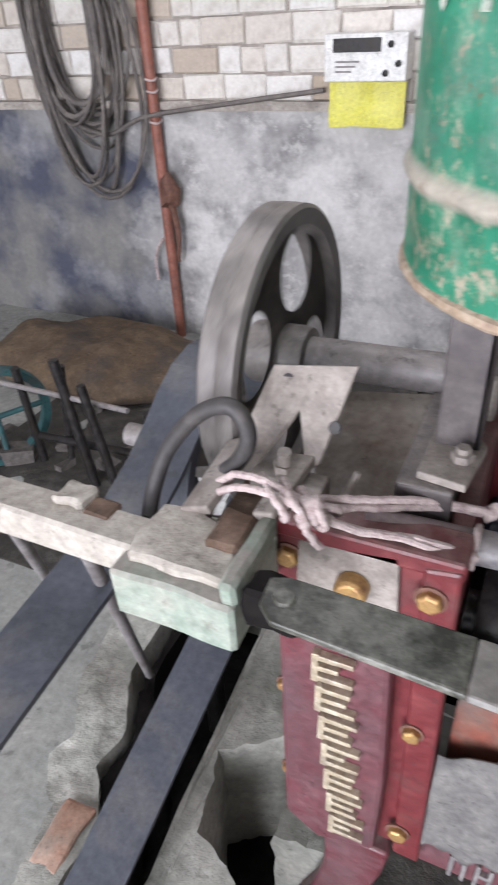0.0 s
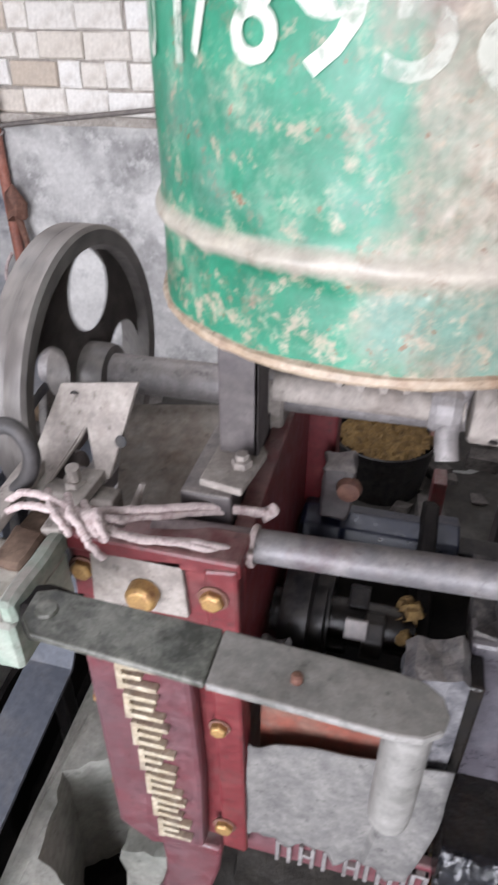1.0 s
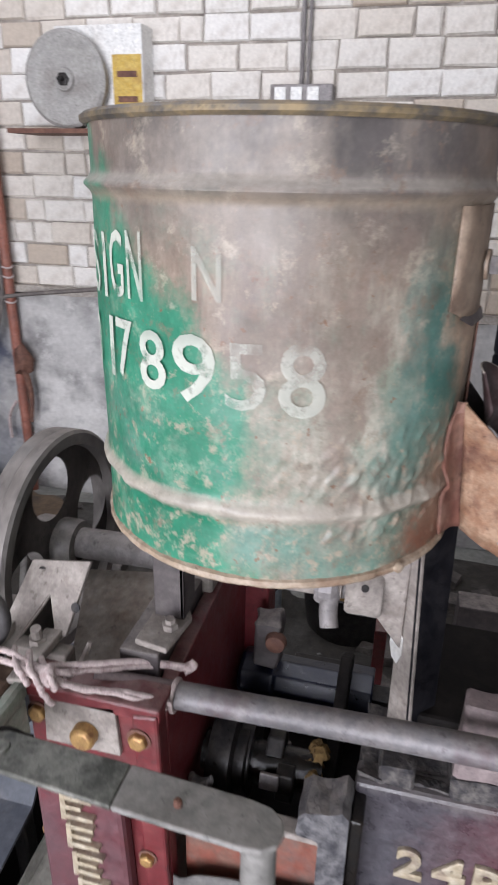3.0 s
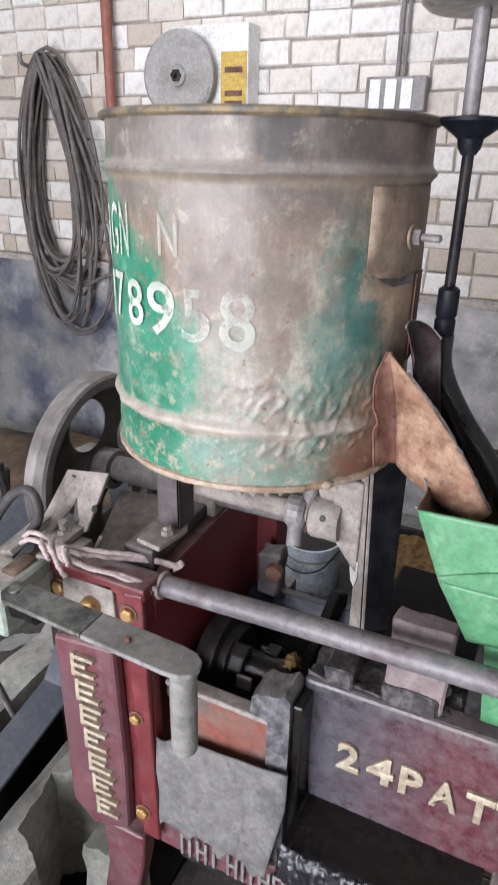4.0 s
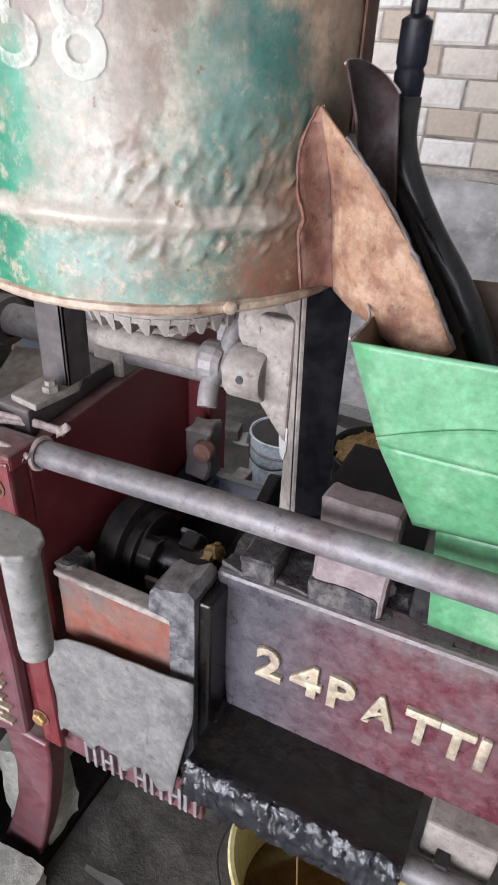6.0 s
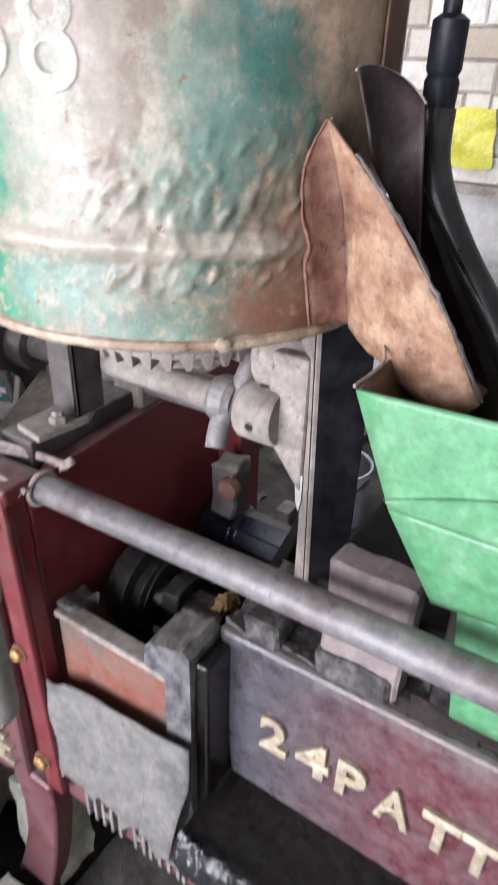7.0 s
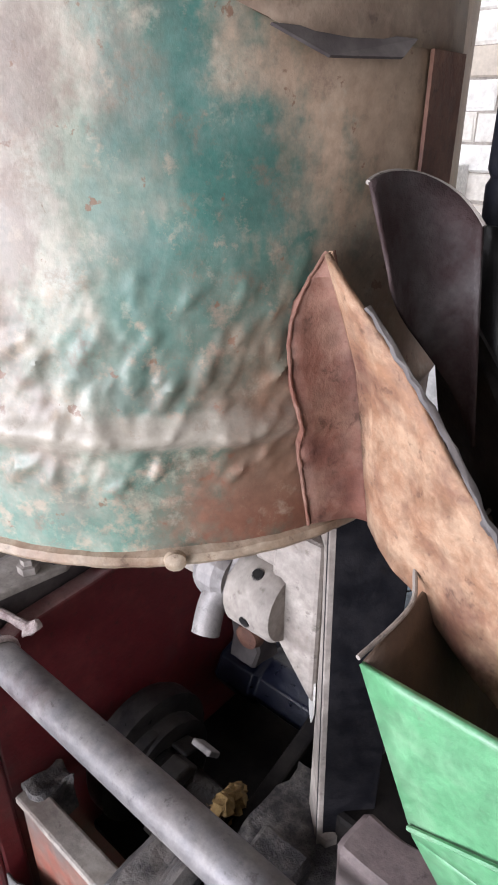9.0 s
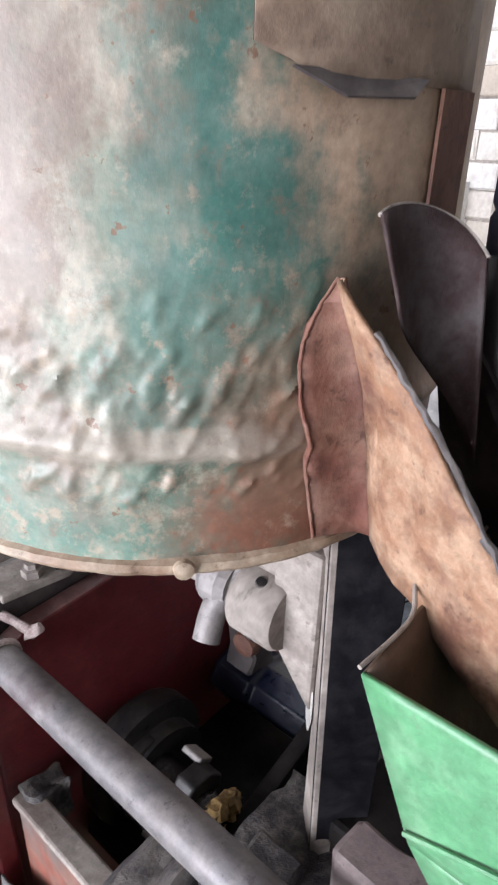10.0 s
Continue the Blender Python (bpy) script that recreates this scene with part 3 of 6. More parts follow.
def cut_slab(x0, x1, y0, y1, z0, z1, step=0.07):
    """A slab whose front is cut into a grid, to be roughened."""
    bm = B()
    nx, nz = max(1, round((x1 - x0) / step)), max(1, round((z1 - z0) / step))
    front = [[bm.verts.new((x0 + (x1 - x0) * i / nx, y0, z0 + (z1 - z0) * j / nz)) for j in range(nz + 1)] for i in range(nx + 1)]
    for i in range(nx):
        for j in range(nz):
            bm.faces.new((front[i][j], front[i + 1][j], front[i + 1][j + 1], front[i][j + 1]))
    edge = [front[i][nz] for i in range(nx + 1)]
    back = [bm.verts.new((v.co.x, y1, v.co.z)) for v in edge]
    for i in range(nx):
        bm.faces.new((edge[i], edge[i + 1], back[i + 1], back[i]))
    edge = [front[i][0] for i in range(nx + 1)]
    back = [bm.verts.new((v.co.x, y1, v.co.z)) for v in edge]
    for i in range(nx):
        bm.faces.new((edge[i + 1], edge[i], back[i], back[i + 1]))
    return bm


# ---- the kettle on its legs ----
KX, KY, KR, KZ0, KZ1 = 0.267, 1.0107, 0.206, 1.272, 1.690


def on_drum(angle, z, out=0.0):
    a = radians(angle)
    return Vector((KX + (KR + out) * math.sin(a), KY - (KR + out) * math.cos(a), z))


def kettle():
    k = thing("kettle_drum", (KX, KY, KZ0), "dented green steel drum with rubbed white lettering on iron legs", "drum")
    # shell, hammered and dented low down on the chute side
    H = KZ1 - KZ0
    rd = np.random.RandomState(5)
    aa = np.concatenate([np.arange(-180, -60, 3.0), np.arange(-60, 0, 1.2), np.arange(0, 74, 0.5), np.arange(74, 180, 3.0)])
    zz = np.concatenate([np.arange(0, 0.19, 0.0022), np.arange(0.19, 0.34, 0.006), np.arange(0.34, 0.38, 0.0025), np.linspace(0.384, H, 8)])
    G, Zg = np.meshgrid(aa, zz)
    rr = KR + 0.0007 * np.sin(G * 0.21 + Zg * 11) + 0.0006 * np.sin(G * 0.09 - Zg * 23)
    for h, high, half in ((0.0768, 0.0064, 0.0080), (0.361, 0.0080, 0.0062)):
        rr += high * np.exp(-((Zg - h) / half) ** 2)

    def dent(a, z, wide, tall, deep, slant=0.0):
        da = (G - a) * KR * math.pi / 180
        dz = Zg - z
        return deep * np.exp(-((da - slant * dz) / wide) ** 2 - (dz / tall) ** 2)
    # hammered lumps beside the chute, above and below the lower hoop
    for j in range(len(zz)):
        if zz[j] > 0.19:
            break
        for i in range(len(aa)):
            if -12 < aa[i] < 72:
                a, z = aa[i], zz[j]
                u = a * KR * math.pi / 180
                p = Vector((u * 85 - z * 45, z * 62, 4.0))
                near = min(1.0, max(0.0, (a - 4) / 30))
                over = max(0.0, 1 - ((z - 0.112) / (0.020 + 0.034 * near)) ** 2) * near
                under = 0.8 * max(0.0, 1 - ((z - 0.056) / 0.016) ** 2) * min(1.0, near * 1.6)
                lump = max(0.0, noise.noise(p) + 0.10) + 0.45 * max(0.0, noise.noise(p * 2.3))
                rr[j][i] += 0.0052 * max(over, under) * lump ** 1.35
    for _ in range(60):
        rr += dent(rd.uniform(-55, 66), rd.uniform(0.015, 0.33), rd.uniform(0.006, 0.02), rd.uniform(0.006, 0.02), rd.uniform(0.0003, 0.0008) * rd.choice((1, -1)))
    for _ in range(40):
        rr += dent(rd.uniform(-45, 66), 0.0768 + rd.uniform(-0.012, 0.012), rd.uniform(0.006, 0.014), rd.uniform(0.004, 0.008), rd.uniform(0.0006, 0.0018) * rd.choice((1, -1)))
    Xs, Ys = rr * np.sin(np.radians(G)), -rr * np.cos(np.radians(G))
    na, nz = len(aa), len(zz)
    bm = B()
    vs = [bm.verts.new(c) for c in zip(Xs.ravel().tolist(), Ys.ravel().tolist(), Zg.ravel().tolist())]
    for j in range(nz - 1):
        for i in range(na):
            i2 = (i + 1) % na
            bm.faces.new((vs[j * na + i], vs[j * na + i2], vs[(j + 1) * na + i2], vs[(j + 1) * na + i]))
    bm.faces.new(vs[:na][::-1])
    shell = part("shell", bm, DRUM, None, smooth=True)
    shell.parent = k
    at = pose(KX, KY, 0)
    part("rim", lathe(B(), [(KR - 0.003, KZ1 - 0.004), (KR + 0.003, KZ1 - 0.005), (KR + 0.007, KZ1 - 0.002), (KR + 0.007, KZ1 + 0.002), (KR + 0.003, KZ1 + 0.005), (KR - 0.003, KZ1 + 0.004)], 96, at, True), RIMDARK, k, "sooty rolled top rim", smooth=True)
    part("lining", lathe(B(), [(KR - 0.004, KZ1), (KR - 0.006, KZ0 + 0.05), (0.02, KZ0 + 0.05)], 64, at), DARK, k, "dark inside of the drum", smooth=True)
    part("bottom_lip", roughen(lathe(B(), [(KR - 0.01, KZ0 - 0.004), (KR + 0.002, KZ0 - 0.004), (KR + 0.0040, KZ0 - 0.001), (KR + 0.0032, KZ0 + 0.004), (KR - 0.002, KZ0 + 0.007)], 220, at, True), 0.0009, 80), HOOPPALE, k, "pale rubbed bottom lip", smooth=True)
    # rivets along the lip
    for a in (48.5,):
        p = on_drum(a, KZ0 + 0.002, 0.006)
        part("rivet", lathe(B(), [(0.0065, -0.002), (0.006, 0.001), (0.003, 0.0022), (0.0005, 0.0025)], 14, Matrix.Translation(p) @ Matrix.Rotation(radians(a), 4, "Z") @ Matrix.Rotation(radians(90), 4, "X")), HOOPPALE, k, smooth=True)
    # repair plate with its bolt
    bm = B()
    outer = []
    for j, z in enumerate((1.520, 1.532, 1.56, 1.60, 1.622)):
        for i in range(9):
            a = 57.5 + 41 * i / 8
            zz = z + (0.016 * (1 - min(1, i / 1.5)) if j == 0 else 0)
            outer.append(bm.verts.new(on_drum(a, zz, 0.0022 + 0.0012 * noise.noise(Vector((a * 0.2, z * 20, 3))))))
    for j in range(4):
        for i in range(8):
            bm.faces.new((outer[j * 9 + i], outer[j * 9 + i + 1], outer[j * 9 + i + 10], outer[j * 9 + i + 9]))
    plate = part("repair_plate", bm, PLATE, k, "rusty riveted repair plate", smooth=True)
    s = plate.modifiers.new("thickness", "SOLIDIFY")
    s.thickness, s.offset = 0.002, -1
    # the flap's dark colour also gives the shaded slit below the plate
    part("plate_flap", sheet(B(), [on_drum(62, 1.5235, 0.003), on_drum(84, 1.522, 0.003), on_drum(80, 1.514, 0.007), on_drum(69, 1.513, 0.006)], 0.0015), LEGDARK, k, "bent lower flap, coloured dark for the slit under the plate")
    a, z = 78.5, 1.567
    along = Matrix.Translation(on_drum(a, z)) @ Matrix.Rotation(radians(a), 4, "Z") @ Matrix.Rotation(radians(90), 4, "X")
    bolt = part("plate_bolt", lathe(B(), [(0.0045, 0), (0.0045, 0.038), (0.002, 0.040)], 14, along), STEEL, k, "rusty threaded bolt", smooth=True)
    part("washer", lathe(B(), [(0.0145, 0.004), (0.0145, 0.007), (0.005, 0.0075)], 22, along), PLATE, bolt)
    part("nut", lathe(B(), [(0.0095, 0.008), (0.0095, 0.016), (0.005, 0.0165)], 6, along), STEEL, bolt)
    # seam strap down the far side
    bm = B()
    v = [bm.verts.new(on_drum(a, z, 0.0022)) for z in (1.52, 1.41) for a in (88, 99)]
    bm.faces.new((v[0], v[1], v[3], v[2]))
    st = part("seam_strap", bm, RUST, k)
    st.modifiers.new("thickness", "SOLIDIFY").thickness = 0.002
    # discharge chute: cheek against the drum, outer wing, floor and far side
    A, Bp, C, C2 = Vector((0.472, 0.934, 1.436)), Vector((0.489, 0.968, 1.277)), Vector((0.600, 0.926, 1.232)), Vector((0.616, 0.930, 1.256))
    bm = B()
    n = 14
    left, fold = [], []
    for i in range(n + 1):
        t = i / n
        left.append(on_drum(64.2 + 6.0 * t ** 1.3 + 6.5 * max(0, 1 - t / 0.32) ** 2, 1.434 - 0.154 * t, 0.0035 + 0.0075 * math.exp(-((1.434 - 0.154 * t - KZ0 - 0.0768) / 0.011) ** 2)))
        fold.append(A.lerp(Bp, t) + Vector((0, 0.010 * math.sin(math.pi * t), 0)))
    wide = [[bm.verts.new(a.lerp(b, j / 6) + Vector((0.0, 0.007 * math.sin(math.pi * j / 6) * min(1, 4 * i / n), 0)) + noise.noise_vector(a.lerp(b, j / 6) * 55) * 0.0014) for j in range(7)] for i, (a, b) in enumerate(zip(left, fold))]
    for i in range(n):
        for j in range(6):
            bm.faces.new((wide[i][j], wide[i + 1][j], wide[i + 1][j + 1], wide[i][j + 1]))
    cheek = part("chute_cheek", bm, CHEEK, k, "dark purple-brown cheek welded to the drum", smooth=True)
    part("weld_bead", roughen(tube(B(), [tuple(p) for p in curve_points([tuple(q) for q in left], 4)], 0.0010, 8), 0.0007, 260), CHEEK, cheek, "lumpy rusty weld bead", smooth=True)
    part("fold_edge", roughen(tube(B(), [tuple(p) for p in fold[:9]], 0.0011, 8), 0.0012, 260), RUSTPALE, cheek, "pale worn fold", smooth=True)
    cheek.modifiers.new("thickness", "SOLIDIFY").thickness = 0.003
    bm = B()
    upper = [A.lerp(C2, t) + Vector((0.006 * math.sin(math.pi * t), -0.004 * math.sin(math.pi * t), 0.010 * math.sin(math.pi * t))) for t in [i / n for i in range(n + 1)]]
    lower = [A.lerp(Bp, i / 5) + Vector((0, 0.010 * math.sin(math.pi * i / 5), 0)) for i in range(5)] + [Bp.lerp(C, i / 9) + Vector((0, 0, -0.005 * math.sin(math.pi * i / 9))) for i in range(10)]
    rows3 = 6
    net = [[bm.verts.new(u.lerp(l, j / rows3) + Vector((0, 0.0045 * noise.noise(u.lerp(l, j / rows3) * 34), 0.002 * noise.noise(u.lerp(l, j / rows3) * 70)))) for j in range(rows3 + 1)] for u, l in zip(upper[1:], lower[1:])]
    tip = bm.verts.new(A)
    for j in range(rows3):
        bm.faces.new((tip, net[0][j + 1], net[0][j]))
    for i in range(len(net) - 1):
        for j in range(rows3):
            bm.faces.new((net[i][j], net[i][j + 1], net[i + 1][j + 1], net[i + 1][j]))
    wing = part("chute_wing", bm, RUSTPALE, k, "pale rusty sheet side of the chute", smooth=True)
    wing.modifiers.new("thickness", "SOLIDIFY").thickness = 0.003
    part("wing_edge", roughen(tube(B(), [tuple(p) for p in curve_points([tuple(q) for q in upper[2:]], 3)], 0.0022, 8), 0.002, 160), LEGDARK, wing, "dark burred upper edge", smooth=True)
    far = Vector((0.004, 0.085, 0.0))
    part("chute_floor", sheet(B(), [Bp, C, C + far, Bp + far], 0.003), RUST, k, "rusty chute floor")
    # the far side takes the black iron colour, much darker than the rusty sheets
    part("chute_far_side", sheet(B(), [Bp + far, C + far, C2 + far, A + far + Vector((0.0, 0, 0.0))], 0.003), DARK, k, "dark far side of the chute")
    # legs
    leg = part("leg", box(box(B(), 0.118, 0.160, 0.945, 0.951, 1.092, KZ0 - 0.004), 0.154, 0.160, 0.945, 0.99, 1.092, KZ0 - 0.004), LEGDARK, k, "dark angle iron leg", bevel=0.0015)
    part("foot_plate", prism(B(), [(0.112, 0.892), (0.158, 0.885), (0.168, 0.955), (0.150, 0.985), (0.114, 0.970)], 1.084, 1.093, "z"), DUSTY, leg, "dusty bolted foot plate", bevel=0.002)
    part("foot_bolt", lathe(B(), [(0.011, 1.093), (0.011, 1.101), (0.007, 1.102), (0.007, 1.108)], 6, pose(0.148, 0.925, 0)), DUSTY, leg)
    top, low = KZ0 - 0.004, 0.90
    ridge_t, ridge_b = Vector((0.450, 0.984, top)), Vector((0.468, 0.974, low))
    back = Vector((-0.707, 0.707, 0))
    side = Vector((0.707, 0.707, 0))
    legr = part("leg", sheet(B(), [ridge_b, ridge_t, ridge_t + back * 0.062, ridge_t + back * 0.058 - Vector((0, 0, 0.05)), ridge_b + back * 0.046 + Vector((0, 0, 0.15)), ridge_b + back * 0.044], 0.006), DUSTY, k, "dusty flange of the leg by the chute", bevel=0.0012)
    # the web is shaded by its colour; the flange of the same iron stays pale
    part("leg_web", sheet(B(), [ridge_b, ridge_b + side * 0.046, ridge_t + side * 0.060, ridge_t], 0.006), WEBDARK, legr, "oily web of the leg, its shade in the colour", bevel=0.0012)
    part("gusset", sheet(B(), [ridge_t + back * 0.056 - Vector((0, 0, 0.004)), ridge_t + back * 0.105 - Vector((0, 0, 0.004)), ridge_t + back * 0.095 - Vector((0, 0, 0.05)), ridge_t + back * 0.055 - Vector((0, 0, 0.115))], 0.006), DUSTY, legr, "pale dusty gusset", bevel=0.0015)
    part("leg", box(box(B(), 0.10, 0.14, 1.13, 1.136, 0.95, KZ0 - 0.004), 0.134, 0.14, 1.09, 1.136, 0.95, KZ0 - 0.004), LEGDARK, k, bevel=0.0015)
    # pale flaked patch on the flange
    mid = ridge_b.lerp(ridge_t, 0.465) + back * 0.030 + Vector((-0.0012, -0.0012, 0))
    patch = [mid + back * (u * 0.012) + Vector((0, 0, v * 0.026)) for u, v in ((-0.9, -0.3), (-0.3, -1.0), (0.5, -0.8), (1.0, -0.1), (0.9, 0.7), (0.2, 1.0), (-0.8, 0.8))]
    part("flaked_patch", sheet(B(), patch, 0.0012), WHITE, legr, "flaked white paint")
    return k


def tooth_form():
    """A pointed tooth that hangs from the gear's edge, leaning along the turn."""
    bm = B()
    top = [bm.verts.new(p) for p in ((-0.016, -0.0088, 0.016), (0.012, -0.0088, 0.016), (0.012, 0.0088, 0.016), (-0.016, 0.0088, 0.016))]
    tip = [bm.verts.new(p) for p in ((-0.014, 0.0012, -0.005), (0.006, 0.0012, -0.005), (0.006, 0.0058, -0.005), (-0.014, 0.0058, -0.005))]
    for a in range(4):
        b = (a + 1) % 4
        bm.faces.new((top[a], top[b], tip[b], tip[a]))
    bm.faces.new(top)
    bm.faces.new(tip)
    return bm


def stirrer_gear():
    g = thing("stirrer_gear", (KX, KY, 1.19), "dusty toothed iron gear below the green drum", "gear")
    ring = part("gear_ring", lathe(B(), [(0.02, 1.196), (0.074, 1.196), (0.076, 1.214), (0.100, 1.216), (0.103, 1.240), (0.092, 1.252), (0.02, 1.262)], 72, pose(KX, KY, 0)), DUSTY, g, smooth=True)
    tooth = None
    for i in range(30):
        a = 2 * math.pi * i / 30
        m = pose(KX, KY, 0, 0, 0, math.degrees(a)) @ pose(0.090, 0, 1.207)
        if tooth is None:
            bm = tooth_form()
            bmesh.ops.recalc_face_normals(bm, faces=bm.faces)
            tooth = bpy.data.meshes.new("tooth")
            bm.to_mesh(tooth)
            bm.free()
            tooth.materials.append(DUSTY)
        ob = new("tooth", tooth)
        ob.parent = ring
        ob.matrix_basis = m
    return g


SHAFT_AT = (0.30, 1.000, 1.150)


def cross_shaft():
    """The shaft below the gear, with a bored collar; it turns."""
    x, y, z = SHAFT_AT
    g = thing("cross_shaft", SHAFT_AT, "pale dusty cross shaft with a bored collar, turning", "shaft")
    part("shaft", tube(B(), [(0.165, y, z), (0.36, y, z)], 0.0165, 28), DUSTY, g, smooth=True)
    part("pinion", lathe(B(), [(0.012, 0), (0.024, 0.0), (0.027, 0.006), (0.027, 0.022), (0.022, 0.03), (0.012, 0.03)], 18, pose(0.326, y, z) @ XUP), STEEL, g)
    collar = part("collar", lathe(B(), [(0.012, 0), (0.030, 0), (0.033, 0.004), (0.033, 0.042), (0.030, 0.046), (0.012, 0.046)], 36, pose(0.366, y, z) @ XUP), DUSTY, g, "dust-caked bored collar", smooth=True)
    # near-black discs on the collar stand in for the shade of its bores
    for a in (0, 75, 180, 270):
        m = pose(0.390, y, z) @ Matrix.Rotation(radians(a), 4, "X") @ pose(0, 0, 0.0325)
        part("set_hole", lathe(B(), [(0.0052, 0), (0.0048, 0.0012)], 14, m), DARK, collar)
    return g


# ---- the press ----
def press():
    m = thing("oil_press", (0.1, 1.0, 0.0), "maroon cast-iron screw oil press with gold raised lettering, oily and dusty", "oil press")
    # end frame: front plate with flanges, raised pad, side plate and top
    fr = part("end_frame", prism(B(), [(-0.006, 0.535), (0.180, 0.528), (0.186, 0.60), (0.170, 1.062), (-0.006, 1.042)], 0.822, 0.848), RED, m, bevel=0.004)
    part("pad", prism(B(), [(0.004, 0.545), (0.050, 0.505), (0.128, 0.535), (0.131, 0.70), (0.124, 0.945), (0.004, 0.930)], 0.798, 0.824), RED_DUST, fr, "raised pad of the frame, dusty", bevel=0.007)
    part("flange", prism(B(), [(0.150, 0.525), (0.184, 0.523), (0.174, 1.055), (0.140, 1.050)], 0.812, 0.8235), RED, fr, bevel=0.004)
    part("name_plate", prism(B(), [(0.018, 0.972), (0.122, 0.975), (0.118, 1.052), (0.022, 1.040)], 0.815, 0.8235), DUSTY, fr, "dusty steel packing plate", bevel=0.002)
    part("top_flange", prism(B(), [(-0.008, 0.815), (0.176, 0.815), (0.176, 0.862), (-0.008, 0.862)], 1.040, 1.062, "z"), RED, fr, bevel=0.004)
    part("side_plate", prism(B(), [(0.848, 0.53), (1.32, 0.53), (1.32, 1.075), (0.90, 1.055), (0.865, 1.04), (0.848, 1.04)], 0.150, 0.172, "x"), RED, fr, "dark maroon inner side", bevel=0.003)
    part("rail", box(B(), 0.095, 0.149, 0.88, 1.16, 0.99, 1.084), LEGDARK, fr, "dark rail that carries the drum", bevel=0.003)
    part("rear_column", box(B(), 0.165, 0.215, 1.22, 1.28, 0.45, 1.02), RED, fr, bevel=0.004)
    for x, z, mt, r in ((0.009, 1.012, BRASS, 0.0125), (0.150, 1.016, BRASS, 0.0125), (0.152, 0.807, BRASS, 0.0105), (0.154, 0.586, BRASS, 0.0125), (0.0, 0.80, BRASS, 0.008), (0.002, 0.62, BRASS, 0.008)):
        face = 0.812 if x > 0.1 else 0.822
        b = part("bolt", lathe(B(), [(r, 0), (r, 0.008), (r * 0.75, 0.0105)], 6, pose(x, face, z, 90, 0, 0) @ pose(0, 0, 0, 0, 0, random.uniform(0, 60))), mt, fr, "brass-coloured hexagon bolt head", bevel=0.0012)
        part("washer", lathe(B(), [(r * 1.25, 0), (r * 1.25, 0.002), (r * 0.9, 0.0022)], 18, pose(x, face, z, 90, 0, 0)), RUST, b)
    b = part("bolt", lathe(B(), [(0.0165, 0), (0.0165, 0.014), (0.0125, 0.018)], 20, pose(0.078, 0.815, 1.004, 90, 0, 0)), BRASS, fr, "large domed brass bolt", bevel=0.0015)
    # the raised maker's marks down the pad are plain blocks
    for i in range(7):
        z, x = 0.918 - i * 0.052, 0.044 + 0.0040 * i
        bm = prism(B(), [(x, z - 0.047), (x + 0.008, z - 0.047), (x + 0.009, z - 0.001), (x + 0.001, z - 0.002)], 0.788, 0.7985)
        for k in range(3):
            u, w = z - 0.003 - 0.0165 * k, (0.046, 0.036, 0.046)[k] - 0.006 * ((i + k) % 3 == 1)
            prism(bm, [(x + 0.004, u - 0.0085), (x + w, u - 0.0065), (x + w, u + 0.0005), (x + 0.004, u - 0.0005)], 0.7882, 0.7983)
        part("raised_mark", bm, GOLD, fr, "raised gold block with ridges", bevel=0.0012)
    # curved leg
    bm = B()
    prof = [(0.052, 0.148, 0.50), (0.054, 0.140, 0.42), (0.050, 0.128, 0.36), (0.028, 0.104, 0.25), (-0.005, 0.078, 0.15), (-0.035, 0.055, 0.07), (-0.055, 0.045, 0.02), (-0.060, 0.050, 0.0)]
    rows4 = []
    for x0, x1, z in prof:
        d = 0.02 * math.sin((0.5 - z) * 3)
        rows4.append([bm.verts.new(p) for p in ((x0, 0.815 + d, z), (x1, 0.815 + d, z), (x1 - 0.004, 0.86 + d, z), (x0 + 0.004, 0.86 + d, z))])
    for a, b in zip(rows4, rows4[1:]):
        for i in range(4):
            bm.faces.new((a[i], a[(i + 1) % 4], b[(i + 1) % 4], b[i]))
    bm.faces.new(rows4[0])
    bm.faces.new(rows4[-1])
    part("leg", bm, RED_DUST, m, "curved cast leg, worn pale low down", smooth=True, bevel=0.006)
    part("leg", box(B(), 0.06, 0.13, 1.24, 1.30, 0.0, 0.54), RED, m, bevel=0.004)
    part("leg", box(B(), 1.02, 1.10, 0.92, 0.98, 0.0, 0.72), RED, m, bevel=0.004)
    part("leg", box(B(), 1.02, 1.10, 1.24, 1.30, 0.0, 0.72), RED, m, bevel=0.004)
    # front panel between the frame and the beam
    pan = part("front_panel", box(B(), 0.190, 0.378, 0.850, 0.862, 0.53, 0.868), ORANGE, m, "primer-red front panel", bevel=0.002)
    part("jamb", roughen(finely(prism(B(), [(0.368, 0.50), (0.403, 0.50), (0.405, 0.925), (0.396, 0.936), (0.378, 0.924), (0.352, 0.922), (0.341, 0.910), (0.341, 0.880), (0.368, 0.872)], 0.843, 0.90), 3), 0.003, 60), GREASE, m, "oily dark casting at the panel's end", bevel=0.005)
    part("jamb_side", box(B(), 0.404, 0.422, 0.852, 0.93, 0.49, 0.915), TAR, m, "black oil-wet side", bevel=0.004)
    part("panel_rail", box(B(), 0.186, 0.376, 0.846, 0.872, 0.862, 0.872), DUSTY, pan, "dusty top edge", bevel=0.003)
    part("lower_strip", prism(B(), [(0.172, 0.492), (0.425, 0.495), (0.425, 0.575), (0.172, 0.565)], 0.832, 0.848), RED_DUST, m, "dusty lower strip", bevel=0.003)
